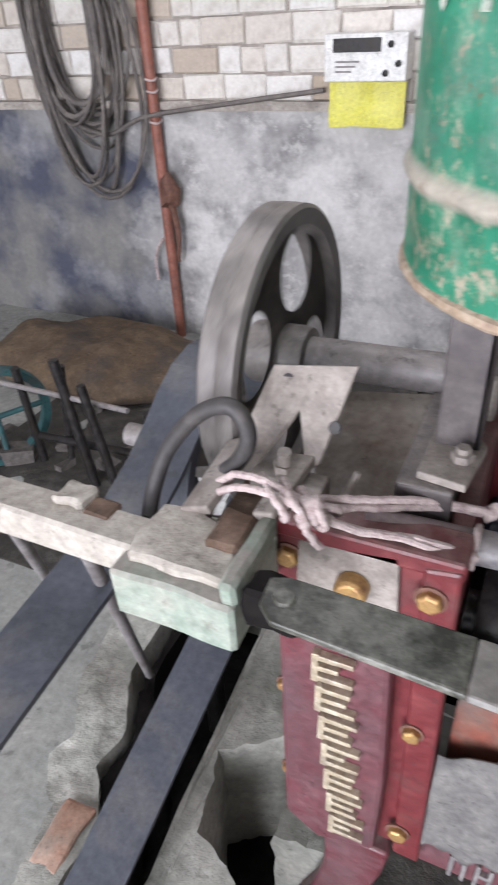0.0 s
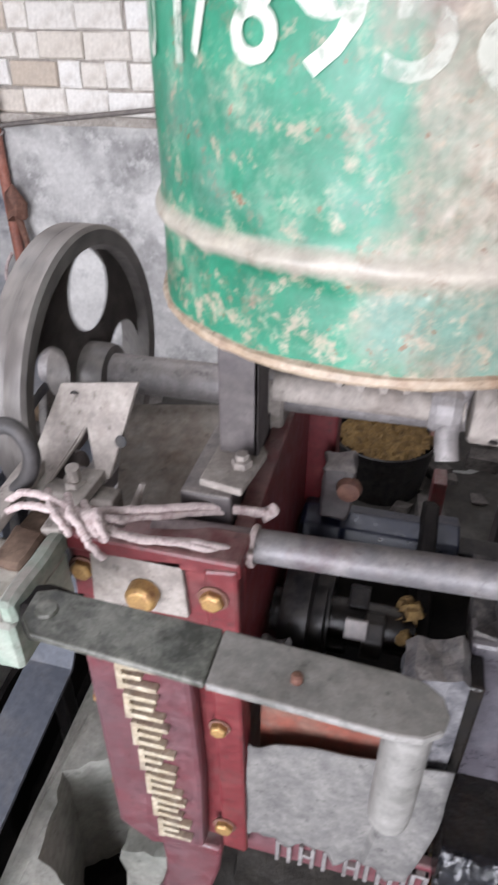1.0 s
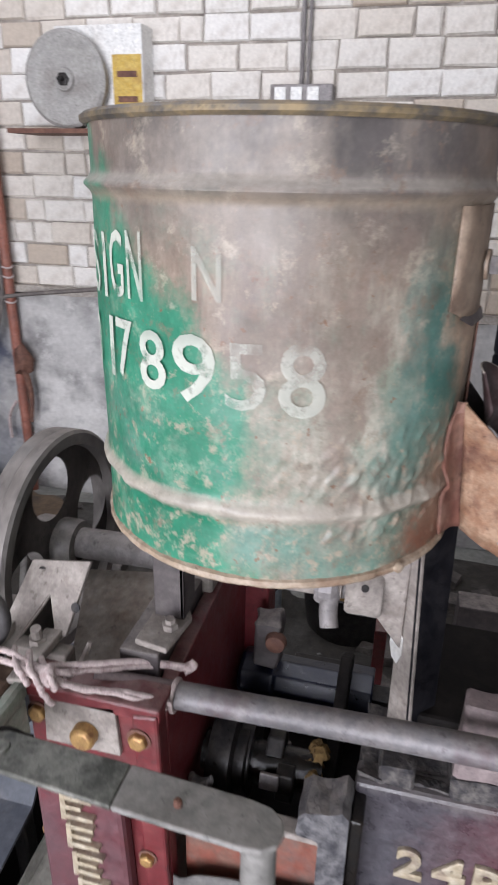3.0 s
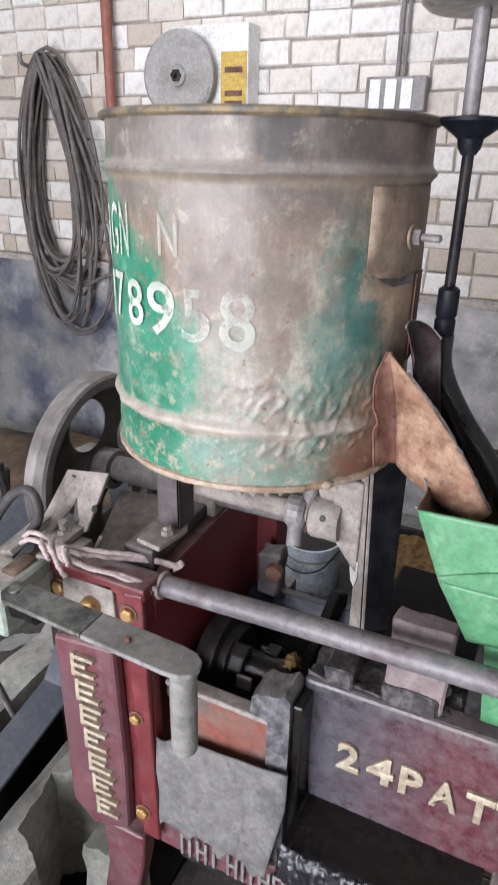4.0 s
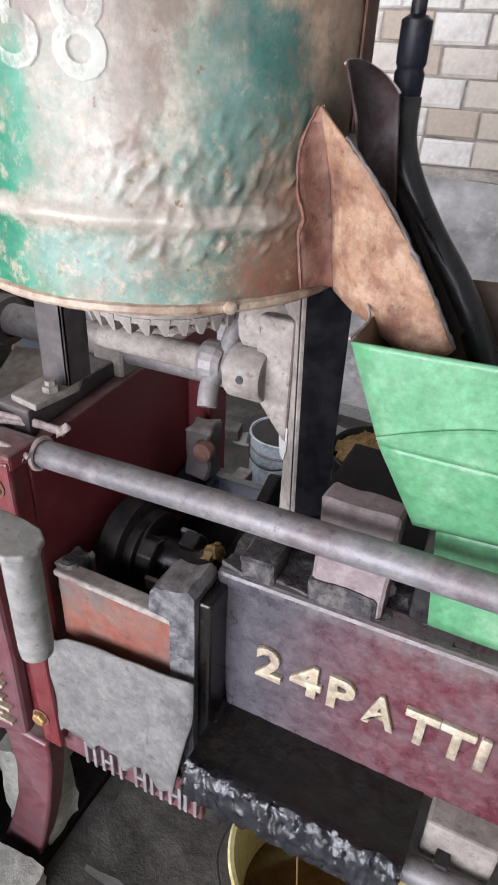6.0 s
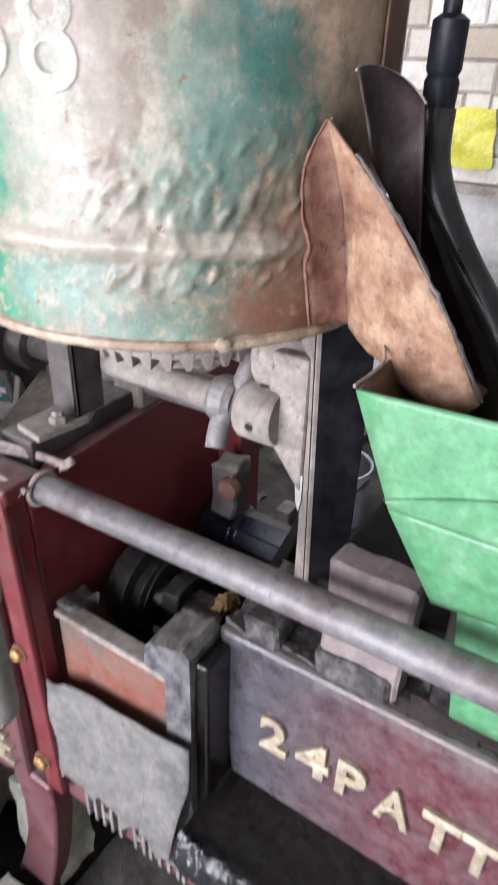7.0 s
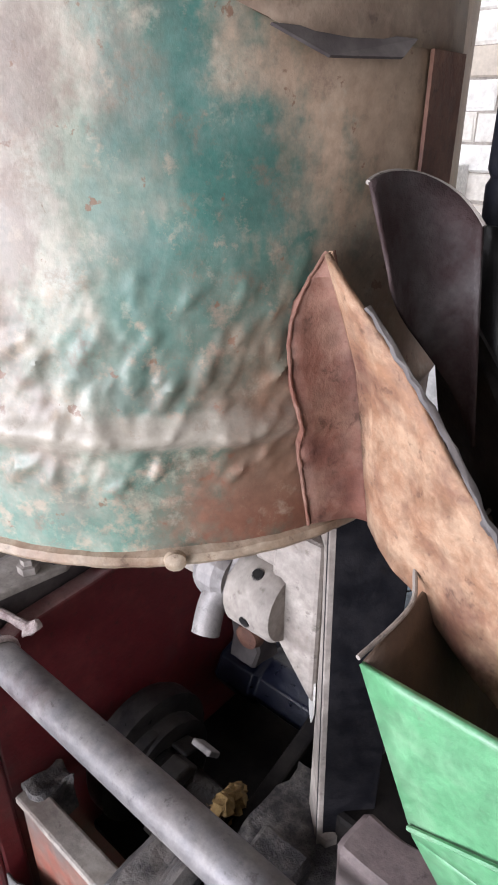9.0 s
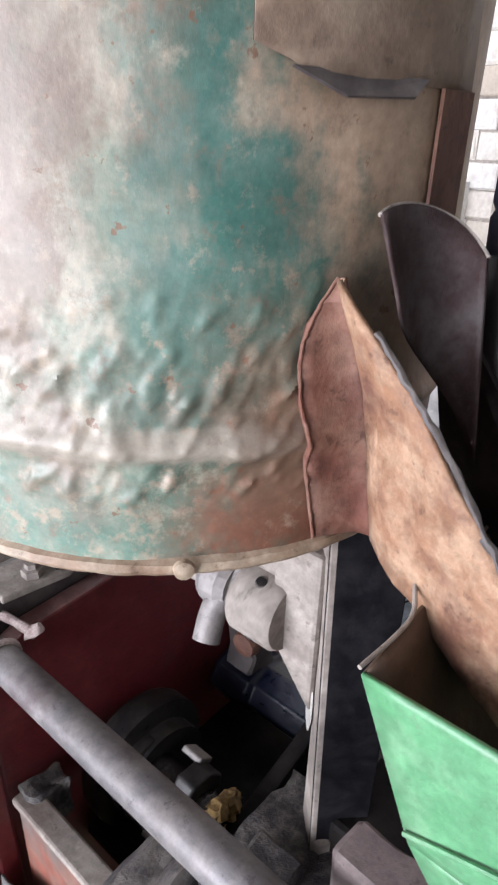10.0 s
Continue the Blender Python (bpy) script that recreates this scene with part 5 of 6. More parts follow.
def drive():
    # flywheel on the upper shaft: keyed about its own axis
    w = thing("flywheel", (-0.105, 1.08, 1.09), "grey cast-iron flywheel with round openings, turning", "flywheel")
    at = Matrix.Translation((-0.105, 1.08, 1.09)) @ XUP
    part("rim", lathe(B(), [(0.160, -0.022), (0.178, -0.024), (0.183, -0.020), (0.1835, -0.004), (0.1815, 0.0), (0.1835, 0.004), (0.183, 0.020), (0.178, 0.024), (0.160, 0.022), (0.156, 0.0)], 96, at, True), WHEEL, w, smooth=True)
    bm = B()
    holes = 4
    # the web: a disc with openings, laid out in rings between hub and rim
    r0, r1 = 0.03, 0.161
    nr, na = 22, 144
    grid = [[bm.verts.new(((r0 + (r1 - r0) * j / nr) * math.cos(2 * math.pi * i / na), (r0 + (r1 - r0) * j / nr) * math.sin(2 * math.pi * i / na), 0)) for i in range(na)] for j in range(nr + 1)]
    hr, hc = 0.050, 0.104
    for j in range(nr):
        for i in range(na):
            quad = (grid[j][i], grid[j][(i + 1) % na], grid[j + 1][(i + 1) % na], grid[j + 1][i])
            c = sum((v.co for v in quad), Vector()) / 4
            if all((Vector((hc * math.cos(2 * math.pi * h / holes), hc * math.sin(2 * math.pi * h / holes), 0)) - c).length > hr for h in range(holes)):
                bm.faces.new(quad)
    for v in [v for v in bm.verts if not v.link_faces]:
        bm.verts.remove(v)
    for v in bm.verts:      # round the openings
        if v.is_boundary:
            for h in range(holes):
                c = Vector((hc * math.cos(2 * math.pi * h / holes), hc * math.sin(2 * math.pi * h / holes), 0))
                d = v.co - c
                if d.length < hr * 1.35:
                    v.co = c + d.normalized() * hr
    bmesh.ops.solidify(bm, geom=bm.faces[:], thickness=0.014)
    bmesh.ops.transform(bm, matrix=at @ Matrix.Translation((0, 0, 0.007)), verts=bm.verts)
    part("web", bm, WHEEL, w, "web with four openings")
    part("hub", lathe(B(), [(0.025, -0.035), (0.038, -0.035), (0.040, -0.03), (0.040, 0.03), (0.038, 0.04), (0.025, 0.042)], 40, at, True), WHEEL, w, smooth=True)
    s = thing("drive_shaft", (0.1, 1.08, 1.09), "dusty steel drive shaft under the drum", "shaft")
    part("shaft", tube(B(), [(-0.16, 1.08, 1.092), (0.45, 1.08, 1.105)], 0.0245, 28), STEEL, s, smooth=True)
    part("bearing_block", roughen(subdivided(0.112, 0.165, 1.052, 1.108, 1.055, 1.118, 3), 0.002, 30), DUSTY, s, "dusty bearing block", smooth=True)
    # the large belt pulley on the lower shaft
    p = thing("belt_pulley", (-0.235, 1.14, 0.855), "large dark belt pulley beside the flywheel", "pulley")
    at = Matrix.Translation((-0.235, 1.14, 0.855)) @ XUP
    part("rim", lathe(B(), [(0.165, -0.035), (0.183, -0.035), (0.186, 0.0), (0.183, 0.035), (0.165, 0.035)], 96, at, True), BELT, p, smooth=True)
    for i in range(5):
        part("spoke", box(B(), 0.03, 0.168, -0.016, 0.016, -0.008, 0.008, at @ pose(0, 0, 0, 0, 0, 72 * i + 20)), WHEEL, p, bevel=0.004)
    part("hub", lathe(B(), [(0.005, -0.05), (0.045, -0.05), (0.045, 0.05), (0.005, 0.05)], 32, at), WHEEL, p, smooth=True)
    part("axle", tube(B(), [(-0.42, 1.14, 0.855), (0.15, 1.14, 0.855)], 0.02, 20), STEEL, p, smooth=True)
    part("axle_post", box(B(), -0.335, -0.300, 1.12, 1.16, 0.0, 0.86), DARK, p, bevel=0.006)
    b = thing("drive_belt", (-0.235, 0.4, 0.6), "flat blue-grey rubber drive belt running to the pulley", "belt")
    for name, line in (("upper_strand", [(1.20, 1.037), (1.14, 1.049), (1.09, 1.042), (1.045, 1.022), (1.0, 0.992), (0.95, 0.965), (0.88, 0.940), (0.80, 0.924), (0.60, 0.905), (-0.9, 0.75)]), ("lower_strand", [(1.13, 0.672), (1.07, 0.56), (1.03, 0.508), (0.66, 0.419), (-0.9, 0.10)])):
        bm = B()
        rowz = []
        for y, z in line:
            rowz.append([bm.verts.new((x, y, z)) for x in (-0.278, -0.192)])
        for a, c in zip(rowz, rowz[1:]):
            bm.faces.new((a[0], a[1], c[1], c[0]))
        ob = part(name, bm, BELT, b)
        ob.modifiers.new("thickness", "SOLIDIFY").thickness = 0.008


def rough_block(pts, z1, amount=0.03, seed=0.0, z0=0.0):
    bm = prism(B(), pts, z0, z1, "z")
    bmesh.ops.triangulate(bm, faces=[f for f in bm.faces if len(f.verts) > 4])
    bmesh.ops.subdivide_edges(bm, edges=bm.edges[:], cuts=6, use_grid_fill=True)
    roughen(bm, amount, 7.0, seed)
    roughen(bm, 0.008, 40, seed)
    for v in bm.verts:
        v.co.z = max(v.co.z, z0)
    return bm


def plinth():
    t = thing("concrete_plinth", (-0.3, 0.9, 0.0), "rough broken concrete plinth with a belt trench", "plinth")
    part("outer_wall", rough_block([(-0.56, 1.40), (-0.53, 1.10), (-0.49, 0.92), (-0.44, 0.86), (-0.46, 0.80), (-0.40, 0.72), (-0.36, 0.60), (-0.30, 0.58), (-0.315, 0.74), (-0.36, 0.80), (-0.345, 0.89), (-0.40, 1.0), (-0.42, 1.40)], 0.375, 0.022), CONCRETE, t, smooth=True)
    part("exposed_brick", roughen(subdivided(-0.372, -0.318, 0.640, 0.745, 0.16, 0.384, 4), 0.008, 20), OLDBRICK, t, "bare orange brick at the broken corner", smooth=True)
    # slab added along the inner face, its near-black colour giving the trench's shade
    part("trench_lining", rough_block([(-0.415, 1.40), (-0.39, 1.0), (-0.338, 0.89), (-0.352, 0.80), (-0.305, 0.74), (-0.290, 0.58), (-0.280, 0.58), (-0.295, 0.76), (-0.325, 0.82), (-0.315, 0.90), (-0.37, 1.02), (-0.39, 1.40)], 0.35, 0.008, 1.0), SHADEGRIME, t, "oily near-black slab added for the trench side's shade", smooth=True)
    part("inner_wall", rough_block([(-0.20, 1.30), (-0.19, 0.60), (-0.16, 0.52), (-0.05, 0.55), (-0.055, 0.74), (-0.135, 0.78), (-0.172, 0.92), (-0.10, 0.965), (-0.05, 1.0), (-0.04, 1.30)], 0.385, 0.014, 3.0), CONCRETE, t, smooth=True)
    part("inner_kerb", rough_block([(-0.045, 0.95), (-0.05, 0.86), (0.05, 0.865), (0.05, 0.95)], 0.30, 0.012, 9.0), CONCRETE, t, smooth=True)
    part("rear_wall", rough_block([(-0.53, 1.42), (-0.06, 1.42), (-0.06, 1.54), (-0.53, 1.54)], 0.30, 0.02, 5.0), CONCRETE, t, smooth=True)
    part("outer_step", rough_block([(-0.03, 0.80), (-0.04, 0.60), (0.06, 0.56), (0.09, 0.66), (0.08, 0.80)], 0.07, 0.012, 7.0), CONCRETE, t, smooth=True)
    # floor coloured near-black so the trench looks deep and unlit
    part("trench_floor", box(B(), -0.44, 0.06, 0.50, 1.44, 0.001, 0.03), SHADEGRIME, t, "oily trench floor, blackened for shade")
    tagged(part("foundation_slab", rough_block([(0.10, 1.05), (0.14, 0.86), (0.40, 0.88), (0.48, 0.95), (0.48, 1.25), (0.10, 1.25)], 0.04, 0.02), SOIL, smooth=True), "low uneven cement footing under the press", "footing")
    # dark sheet over the floor stands in for the shade behind the press
    tagged(part("scrap_dirt", roughen(cut_top(-1.75, 1.5, 1.40, 3.0, 0.004, 0.05), 0.010, 7), SOIL, smooth=True), "dark ground spread behind the press in place of its shade", "dirt", kind="stuff")
    tagged(part("oily_ground", roughen(cut_top(0.02, 1.35, 0.62, 1.39, 0.006, 0.03), 0.006, 9), SOIL, smooth=True), "dark oil-soaked dirt under the press", "dirt", kind="stuff")


def hopper():
    t = thing("feed_hopper", (0.70, 0.95, 1.1), "light green painted sheet-metal feed hopper, open on top", "hopper")
    F = lambda x, z, y=0.885: Vector((x, y, z))
    # front in two folded panels, slightly buckled
    def buckled(quad, n, amp, thick, material, name, label=""):
        a, b, c, d = (Vector(q) for q in quad)
        bm = B()
        nrm = (b - a).cross(d - a).normalized()
        g = [[None] * (n + 1) for _ in range(n + 1)]
        for i in range(n + 1):
            for j in range(n + 1):
                u, v = i / n, j / n
                p = (a.lerp(b, u)).lerp(d.lerp(c, u), v)
                edge = math.sin(math.pi * v) * math.sin(math.pi * u) if amp < 0.01 else 1
                g[i][j] = bm.verts.new(p + nrm * amp * noise.noise(p * 18) * edge)
        for i in range(n):
            for j in range(n):
                bm.faces.new((g[i][j], g[i + 1][j], g[i + 1][j + 1], g[i][j + 1]))
        ob = part(name, bm, material, t, label, smooth=True)
        s = ob.modifiers.new("thickness", "SOLIDIFY")
        s.thickness, s.offset = thick, 0
        return ob
    lid = 1.262
    buckled([F(0.536, lid), F(0.950, lid + 0.03, 0.86), F(0.95, 1.19, 0.868), F(0.574, 1.168, 0.888)], 20, 0.004, 0.003, GREEN, "front_panel", "green front panel")
    buckled([F(0.574, 1.168, 0.888), F(0.95, 1.19, 0.868), F(0.95, 1.108, 0.905), F(0.618, 1.080, 0.905)], 16, 0.005, 0.003, GREEN, "lower_panel", "lower green panel bent inward")
    buckled([F(0.640, 1.085, 0.905), F(0.95, 1.11, 0.905), F(0.95, 0.95, 0.915), F(0.655, 0.95, 0.915)], 10, 0.004, 0.003, GREEN, "throat", "narrow green throat on the beam")
    buckled([F(0.532, 1.105 + 0.165, 1.09), F(0.537, lid, 0.887), F(0.618, 1.080, 0.905), F(0.620, 1.080, 1.06)], 12, 0.004, 0.003, HOPPERIN, "side_panel", "brown stained side panel")
    buckled([F(0.950, lid + 0.03, 1.10), F(0.532, 1.27, 1.09), F(0.620, 1.08, 1.06), F(0.95, 1.10, 1.06)], 12, 0.004, 0.003, HOPPERIN, "back_panel", "brown stained back panel")
    buckled([F(0.952, lid + 0.03, 0.86), F(0.952, lid + 0.03, 1.10), F(0.952, 0.95, 1.06), F(0.952, 0.95, 0.905)], 8, 0.003, 0.003, GREEN, "end_panel", "green end panel")
    # dark box added to fill the throat with shade
    part("skirt", box(B(), 0.632, 0.948, 0.925, 1.05, 0.94, 1.085), DARK, t, "dark box added for the shade behind the panels", bevel=0.003)
    part("fold_seam", tube(B(), curve_points([(0.572, 0.884, 1.176), (0.615, 0.880, 1.196), (0.665, 0.877, 1.214), (0.72, 0.873, 1.222)]), 0.0016, 6), GREEN, t, "creased fold line", smooth=True)
    part("torn_edge", tube(B(), curve_points([(0.534, 0.885, 1.264), (0.537, 0.93, 1.268), (0.526, 0.96, 1.276), (0.533, 1.02, 1.272), (0.530, 1.09, 1.272)]), 0.0014, 8), DUSTY, t, "bent bare edge", smooth=True)


def screw_rod():
    t = thing("adjusting_screw", (0.513, 1.035, 1.45), "upright black screw rod with a handwheel beside the drum", "screw rod")
    part("rod", tube(B(), [(0.513, 1.035, 1.36), (0.512, 1.035, 1.69)], 0.0068, 18), BLUEBLACK, t, smooth=True)
    part("upper_rod", tube(B(), [(0.508, 1.035, 1.69), (0.505, 1.035, 1.84)], 0.0095, 18), STEEL, t, smooth=True)
    part("collar", lathe(B(), [(0.0085, 1.655), (0.013, 1.662), (0.015, 1.672), (0.034, 1.686), (0.040, 1.690), (0.040, 1.694), (0.010, 1.697)], 36, pose(0.512, 1.035, 0)), BLUEBLACK, t, "black flared collar", smooth=True)
    part("coupler", lathe(B(), [(0.008, 1.432), (0.0125, 1.434), (0.0135, 1.460), (0.0115, 1.464), (0.0135, 1.468), (0.0135, 1.500), (0.008, 1.504)], 24, pose(0.513, 1.035, 0)), BLUEBLACK, t, "black coupler", smooth=True)
    part("handwheel", lathe(B(), [(0.010, 1.800), (0.058, 1.800), (0.066, 1.806), (0.066, 1.828), (0.058, 1.834), (0.010, 1.834)], 40, pose(0.506, 1.035, 0)), BARE, t, "pale worn handwheel", smooth=True)
    part("thread", lathe(B(), sum(([(0.0105, 1.40 + 0.005 * i), (0.0088, 1.4025 + 0.005 * i)] for i in range(8)), []), 18, pose(0.513, 1.035, 0)), STEEL, t)
    c = thing("inlet_hose", (0.55, 1.035, 1.3), "sloping glossy black rubber hose running into the hopper", "hose")
    part("hose", tube(B(), curve_points([(0.512, 1.035, 1.442), (0.514, 1.035, 1.405), (0.528, 1.035, 1.370), (0.556, 1.033, 1.328), (0.592, 1.030, 1.284), (0.622, 1.028, 1.240), (0.640, 1.026, 1.205)], 8), 0.0155, 20), RUBBERWET, c, smooth=True)
    # curled sheet guard round the rod
    bm = B()
    g = []
    arc = curve_points([(0.484, 0.942, 0), (0.482, 0.962, 0), (0.489, 0.983, 0), (0.504, 0.993, 0), (0.519, 0.991, 0), (0.531, 0.978, 0)], 3)[:13]
    for i, q in enumerate(arc):
        top = 1.466 + 0.010 * math.sin(i * 0.28) - 0.0015 * i
        g.append([bm.verts.new((q.x + 0.014 * (1 - j / 8), q.y, top - (top - 1.428 + 0.0078 * i) * (1 - j / 8))) for j in range(9)])
    for i in range(12):
        for j in range(8):
            bm.faces.new((g[i][j], g[i + 1][j], g[i + 1][j + 1], g[i][j + 1]))
    part("guard_edge", tube(B(), [tuple(c[8].co) for c in g], 0.0012, 6), DUSTY, t, "bare bent edge", smooth=True)
    ob = part("sheet_guard", bm, GUARD, t, "curled dark rusty sheet guard", smooth=True)
    ob.modifiers.new("thickness", "SOLIDIFY").thickness = 0.002


def vessels():
    b = thing("bucket", (0.585, 0.99, 0.0), "cream-yellow plastic bucket half full of brown oil", "bucket")
    at = pose(0.578, 0.975, 0.012)
    part("wall", lathe(B(), [(0.115, 0.0), (0.150, 0.262), (0.156, 0.264), (0.158, 0.272), (0.154, 0.278), (0.147, 0.277), (0.145, 0.262), (0.112, 0.008), (0.002, 0.008)], 56, at), CREAM, b, smooth=True)
    part("oil", lathe(B(), [(0.002, 0.115), (0.126, 0.115), (0.126, 0.110), (0.002, 0.110)], 48, at), OIL, b, "dark brown oil", smooth=True)
    part("handle", tube(B(), curve_points([(0.585 - 0.157, 0.985, 0.30), (0.585 - 0.165, 0.90, 0.27), (0.585 - 0.10, 0.835, 0.24), (0.585, 0.82, 0.23), (0.585 + 0.10, 0.835, 0.24), (0.585 + 0.165, 0.90, 0.27), (0.585 + 0.157, 0.985, 0.30)]), 0.0025, 8), DARK, b)
    d = tagged(part("oil_stream", tube(B(), [(0.578, 0.81, 0.61), (0.579, 0.845, 0.42), (0.580, 0.89, 0.127)], 0.0016, 8), OIL, smooth=True), "thin stream of oil falling into the bucket", "oil")
    c = thing("paint_tin", (-0.104, 2.35, 0.0), "pale blue tin pail with a wire handle on the floor", "tin")
    at = pose(-0.095, 2.35, 0.232) @ Matrix.Diagonal((1.24, 1.24, 1.13, 1))
    part("body", lathe(B(), [(0.092, -0.205), (0.095, -0.20), (0.094, -0.01), (0.099, -0.006), (0.099, 0.0), (0.094, 0.001), (0.091, -0.01), (0.089, -0.19)], 48, at), TIN, c, smooth=True)
    # dark liner gives the pail a shaded inside
    part("inside", lathe(B(), [(0.0905, -0.004), (0.088, -0.05), (0.086, -0.15), (0.002, -0.15)], 40, at), DARK, c, "liner added in the pail, dark for its shade", smooth=True)
    part("band", lathe(B(), [(0.0945, -0.055), (0.097, -0.05), (0.0945, -0.045)], 48, at), STEEL, c, smooth=True)
    part("wire", tube(B(), curve_points([(-0.217, 2.34, 0.20), (-0.175, 2.245, 0.155), (-0.095, 2.215, 0.135), (-0.015, 2.245, 0.155), (0.027, 2.34, 0.20)]), 0.003, 6), DARK, c)
    k = thing("cake_tub", (0.275, 2.4, 0.0), "dark metal tub of crumbled mustard cake", "tub")
    at = pose(0.275, 2.42, 0)
    part("tub", lathe(B(), [(0.155, 0.0), (0.185, 0.215), (0.191, 0.219), (0.185, 0.223), (0.180, 0.215), (0.15, 0.02), (0.002, 0.02)], 48, at), DARK, k, smooth=True)
    bm = cut_top(-0.2, 0.2, -0.2, 0.2, 0.0, 0.014)
    bmesh.ops.delete(bm, geom=[v for v in bm.verts if v.co.x ** 2 + v.co.y ** 2 > 0.175 ** 2 or v.co.z < -0.01], context="VERTS")
    for v in bm.verts:
        v.co.z += 0.03 - 0.9 * (v.co.x ** 2 + v.co.y ** 2) + 0.022 * noise.noise(v.co * 34) + 0.012 * noise.noise(v.co * 90)
    bmesh.ops.transform(bm, matrix=pose(0.275, 2.42, 0.20), verts=bm.verts)
    tagged(part("cake_mass", bm, CAKE, k, "crumbled yellow-brown mustard cake"), kind="stuff")
    # dark plates and posts added behind the press, filling in for its shade
    q = thing("dark_clutter", (0.2, 1.8, 0.0), "clutter of plates and posts added for the darkness behind the press", "scrap")
    for x0, x1, y0, y1, z1, mt in ((0.20, 0.36, 1.62, 1.66, 0.46, DARK), (0.40, 0.43, 1.60, 1.66, 0.62, RED), (0.50, 0.92, 1.64, 1.70, 0.34, DARK), (0.62, 0.95, 1.9, 1.98, 0.52, LEGDARK), (-0.02, 0.03, 1.52, 1.57, 0.66, RED), (0.06, 0.10, 1.62, 1.67, 0.52, LEGDARK)):
        part("plate", box(B(), x0, x1, y0, y1, 0.0, z1), mt, q, bevel=0.005)


# ---- things on and before the wall ----
def wall_things():
    Y = NORTH
    px = -1.53
    p = thing("standpipe", (px, Y - 0.05, 0.0), "red oxide iron pipe standing against the wall", "pipe")
    part("pipe", tube(B(), [(px, Y - 0.07, 0.0), (px, Y - 0.07, TOP)], 0.024, 18), REDPIPE, p, smooth=True)
    for z in (1.03, 1.15, 1.195):
        part("tie", tube(B(), [(px + 0.027 * math.cos(a), Y - 0.07 + 0.027 * math.sin(a), z + 0.004 * math.sin(a * 2)) for a in [2 * math.pi * i / 16 for i in range(17)]], 0.005, 6), ROPE, p)
    part("cloth_knot", roughen(lathe(B(), [(0.005, -0.085), (0.038, -0.06), (0.046, 0.0), (0.034, 0.05), (0.006, 0.08)], 14, pose(px + 0.045, Y - 0.10, 0.75)), 0.026, 22), RUST, p, "rusty red rag tied to the pipe", smooth=True)
    part("rag_tail", tube(B(), curve_points([(px + 0.05, Y - 0.10, 0.70), (px + 0.065, Y - 0.09, 0.56), (px + 0.05, Y - 0.09, 0.41)]), 0.019, 8, True, 0.009), RUST, p, smooth=True)
    part("string", tube(B(), curve_points([(px - 0.02, Y - 0.10, 0.52), (px - 0.06, Y - 0.09, 0.47), (px - 0.09, Y - 0.08, 0.40), (px - 0.09, Y - 0.08, 0.30)]), 0.008, 7), ROPE, p)
    c = thing("cable_coil", (-1.9, Y - 0.1, 1.4), "coil of dusty black cable hung on the wall", "cable coil")
    rnd = random.Random(11)
    for i in range(17):
        w, top, low = rnd.uniform(0.17, 0.34), 2.09 + rnd.uniform(-0.05, 0.03), rnd.uniform(0.70, 1.12)
        cx, tilt = -1.91 + rnd.uniform(-0.05, 0.07), rnd.uniform(-0.05, 0.20)
        pts = []
        for k in range(33):
            a = 2 * math.pi * k / 32
            z = (top + low) / 2 + (top - low) / 2 * math.cos(a)
            squeeze = 0.35 + 0.65 * max(0.0, (top - z) / (top - low)) ** 0.6
            pts.append((cx + w * math.sin(a) * squeeze + tilt * (top - z) * 0.5, Y - 0.05 - 0.007 * i + 0.018 * math.sin(a * 3 + i), z))
        part("turn", tube(B(), pts, rnd.uniform(0.0075, 0.012), 7, False), CABLE, c, smooth=True)
    part("hook", tube(B(), curve_points([(-1.96, Y, 2.04), (-1.96, Y - 0.18, 2.04), (-1.96, Y - 0.20, 2.09)]), 0.011, 8), STEEL, c)
    part("loose_end", tube(B(), curve_points([(-2.05, Y - 0.09, 1.06), (-1.78, Y - 0.11, 0.98), (-1.55, Y - 0.10, 1.055), (-1.1, Y - 0.065, 1.11), (-0.75, Y - 0.06, 1.15)], 10), 0.010, 7), CABLE, c, smooth=True)
    m = thing("meter_box", (-0.58, Y - 0.05, 1.18), "white instrument box with dark display on the wall", "meter box")
    part("case", box(B(), -0.735, -0.425, Y - 0.11, Y - 0.002, 1.182, 1.336), WHITE, m, bevel=0.005)
    part("display", box(B(), -0.70, -0.52, Y - 0.114, Y - 0.109, 1.278, 1.322), DARK, m, "dark display strip")
    for x, z in ((-0.485, 1.30), (-0.455, 1.24), (-0.50, 1.21)):
        part("knob", lathe(B(), [(0.012, 0), (0.010, 0.012), (0.002, 0.014)], 14, pose(x, Y - 0.11, z, 90, 0, 0)), DARK, m)
    for i in range(3):
        part("scale_mark", box(B(), -0.69, -0.60 - 0.015 * i, Y - 0.113, Y - 0.1095, 1.245 - 0.016 * i, 1.251 - 0.016 * i), STEEL, m)
    tagged(part("yellow_card", roughen(cut_slab(-0.72, -0.43, Y - 0.085, Y - 0.08, 1.025, 1.180, 0.03), 0.008, 9), YELLOW), "bright yellow card hanging below the white box", "card")
    h = thing("grinding_wheel", (-1.07, Y - 0.12, 1.8), "grey dusty wheel standing on a wall shelf", "wheel")
    at = pose(-1.075, Y - 0.17, 1.968, 90, 0, 0)
    part("disc", lathe(B(), [(0.026, -0.022), (0.165, -0.022), (0.178, -0.013), (0.178, 0.013), (0.165, 0.022), (0.13, 0.019), (0.12, 0.014), (0.045, 0.014), (0.04, 0.026), (0.018, 0.026)], 56, at, True), GREYDISC, h, smooth=True)
    part("hub_nut", lathe(B(), [(0.026, 0), (0.026, 0.035), (0.011, 0.037), (0.011, 0.06)], 6, at), DARK, h)
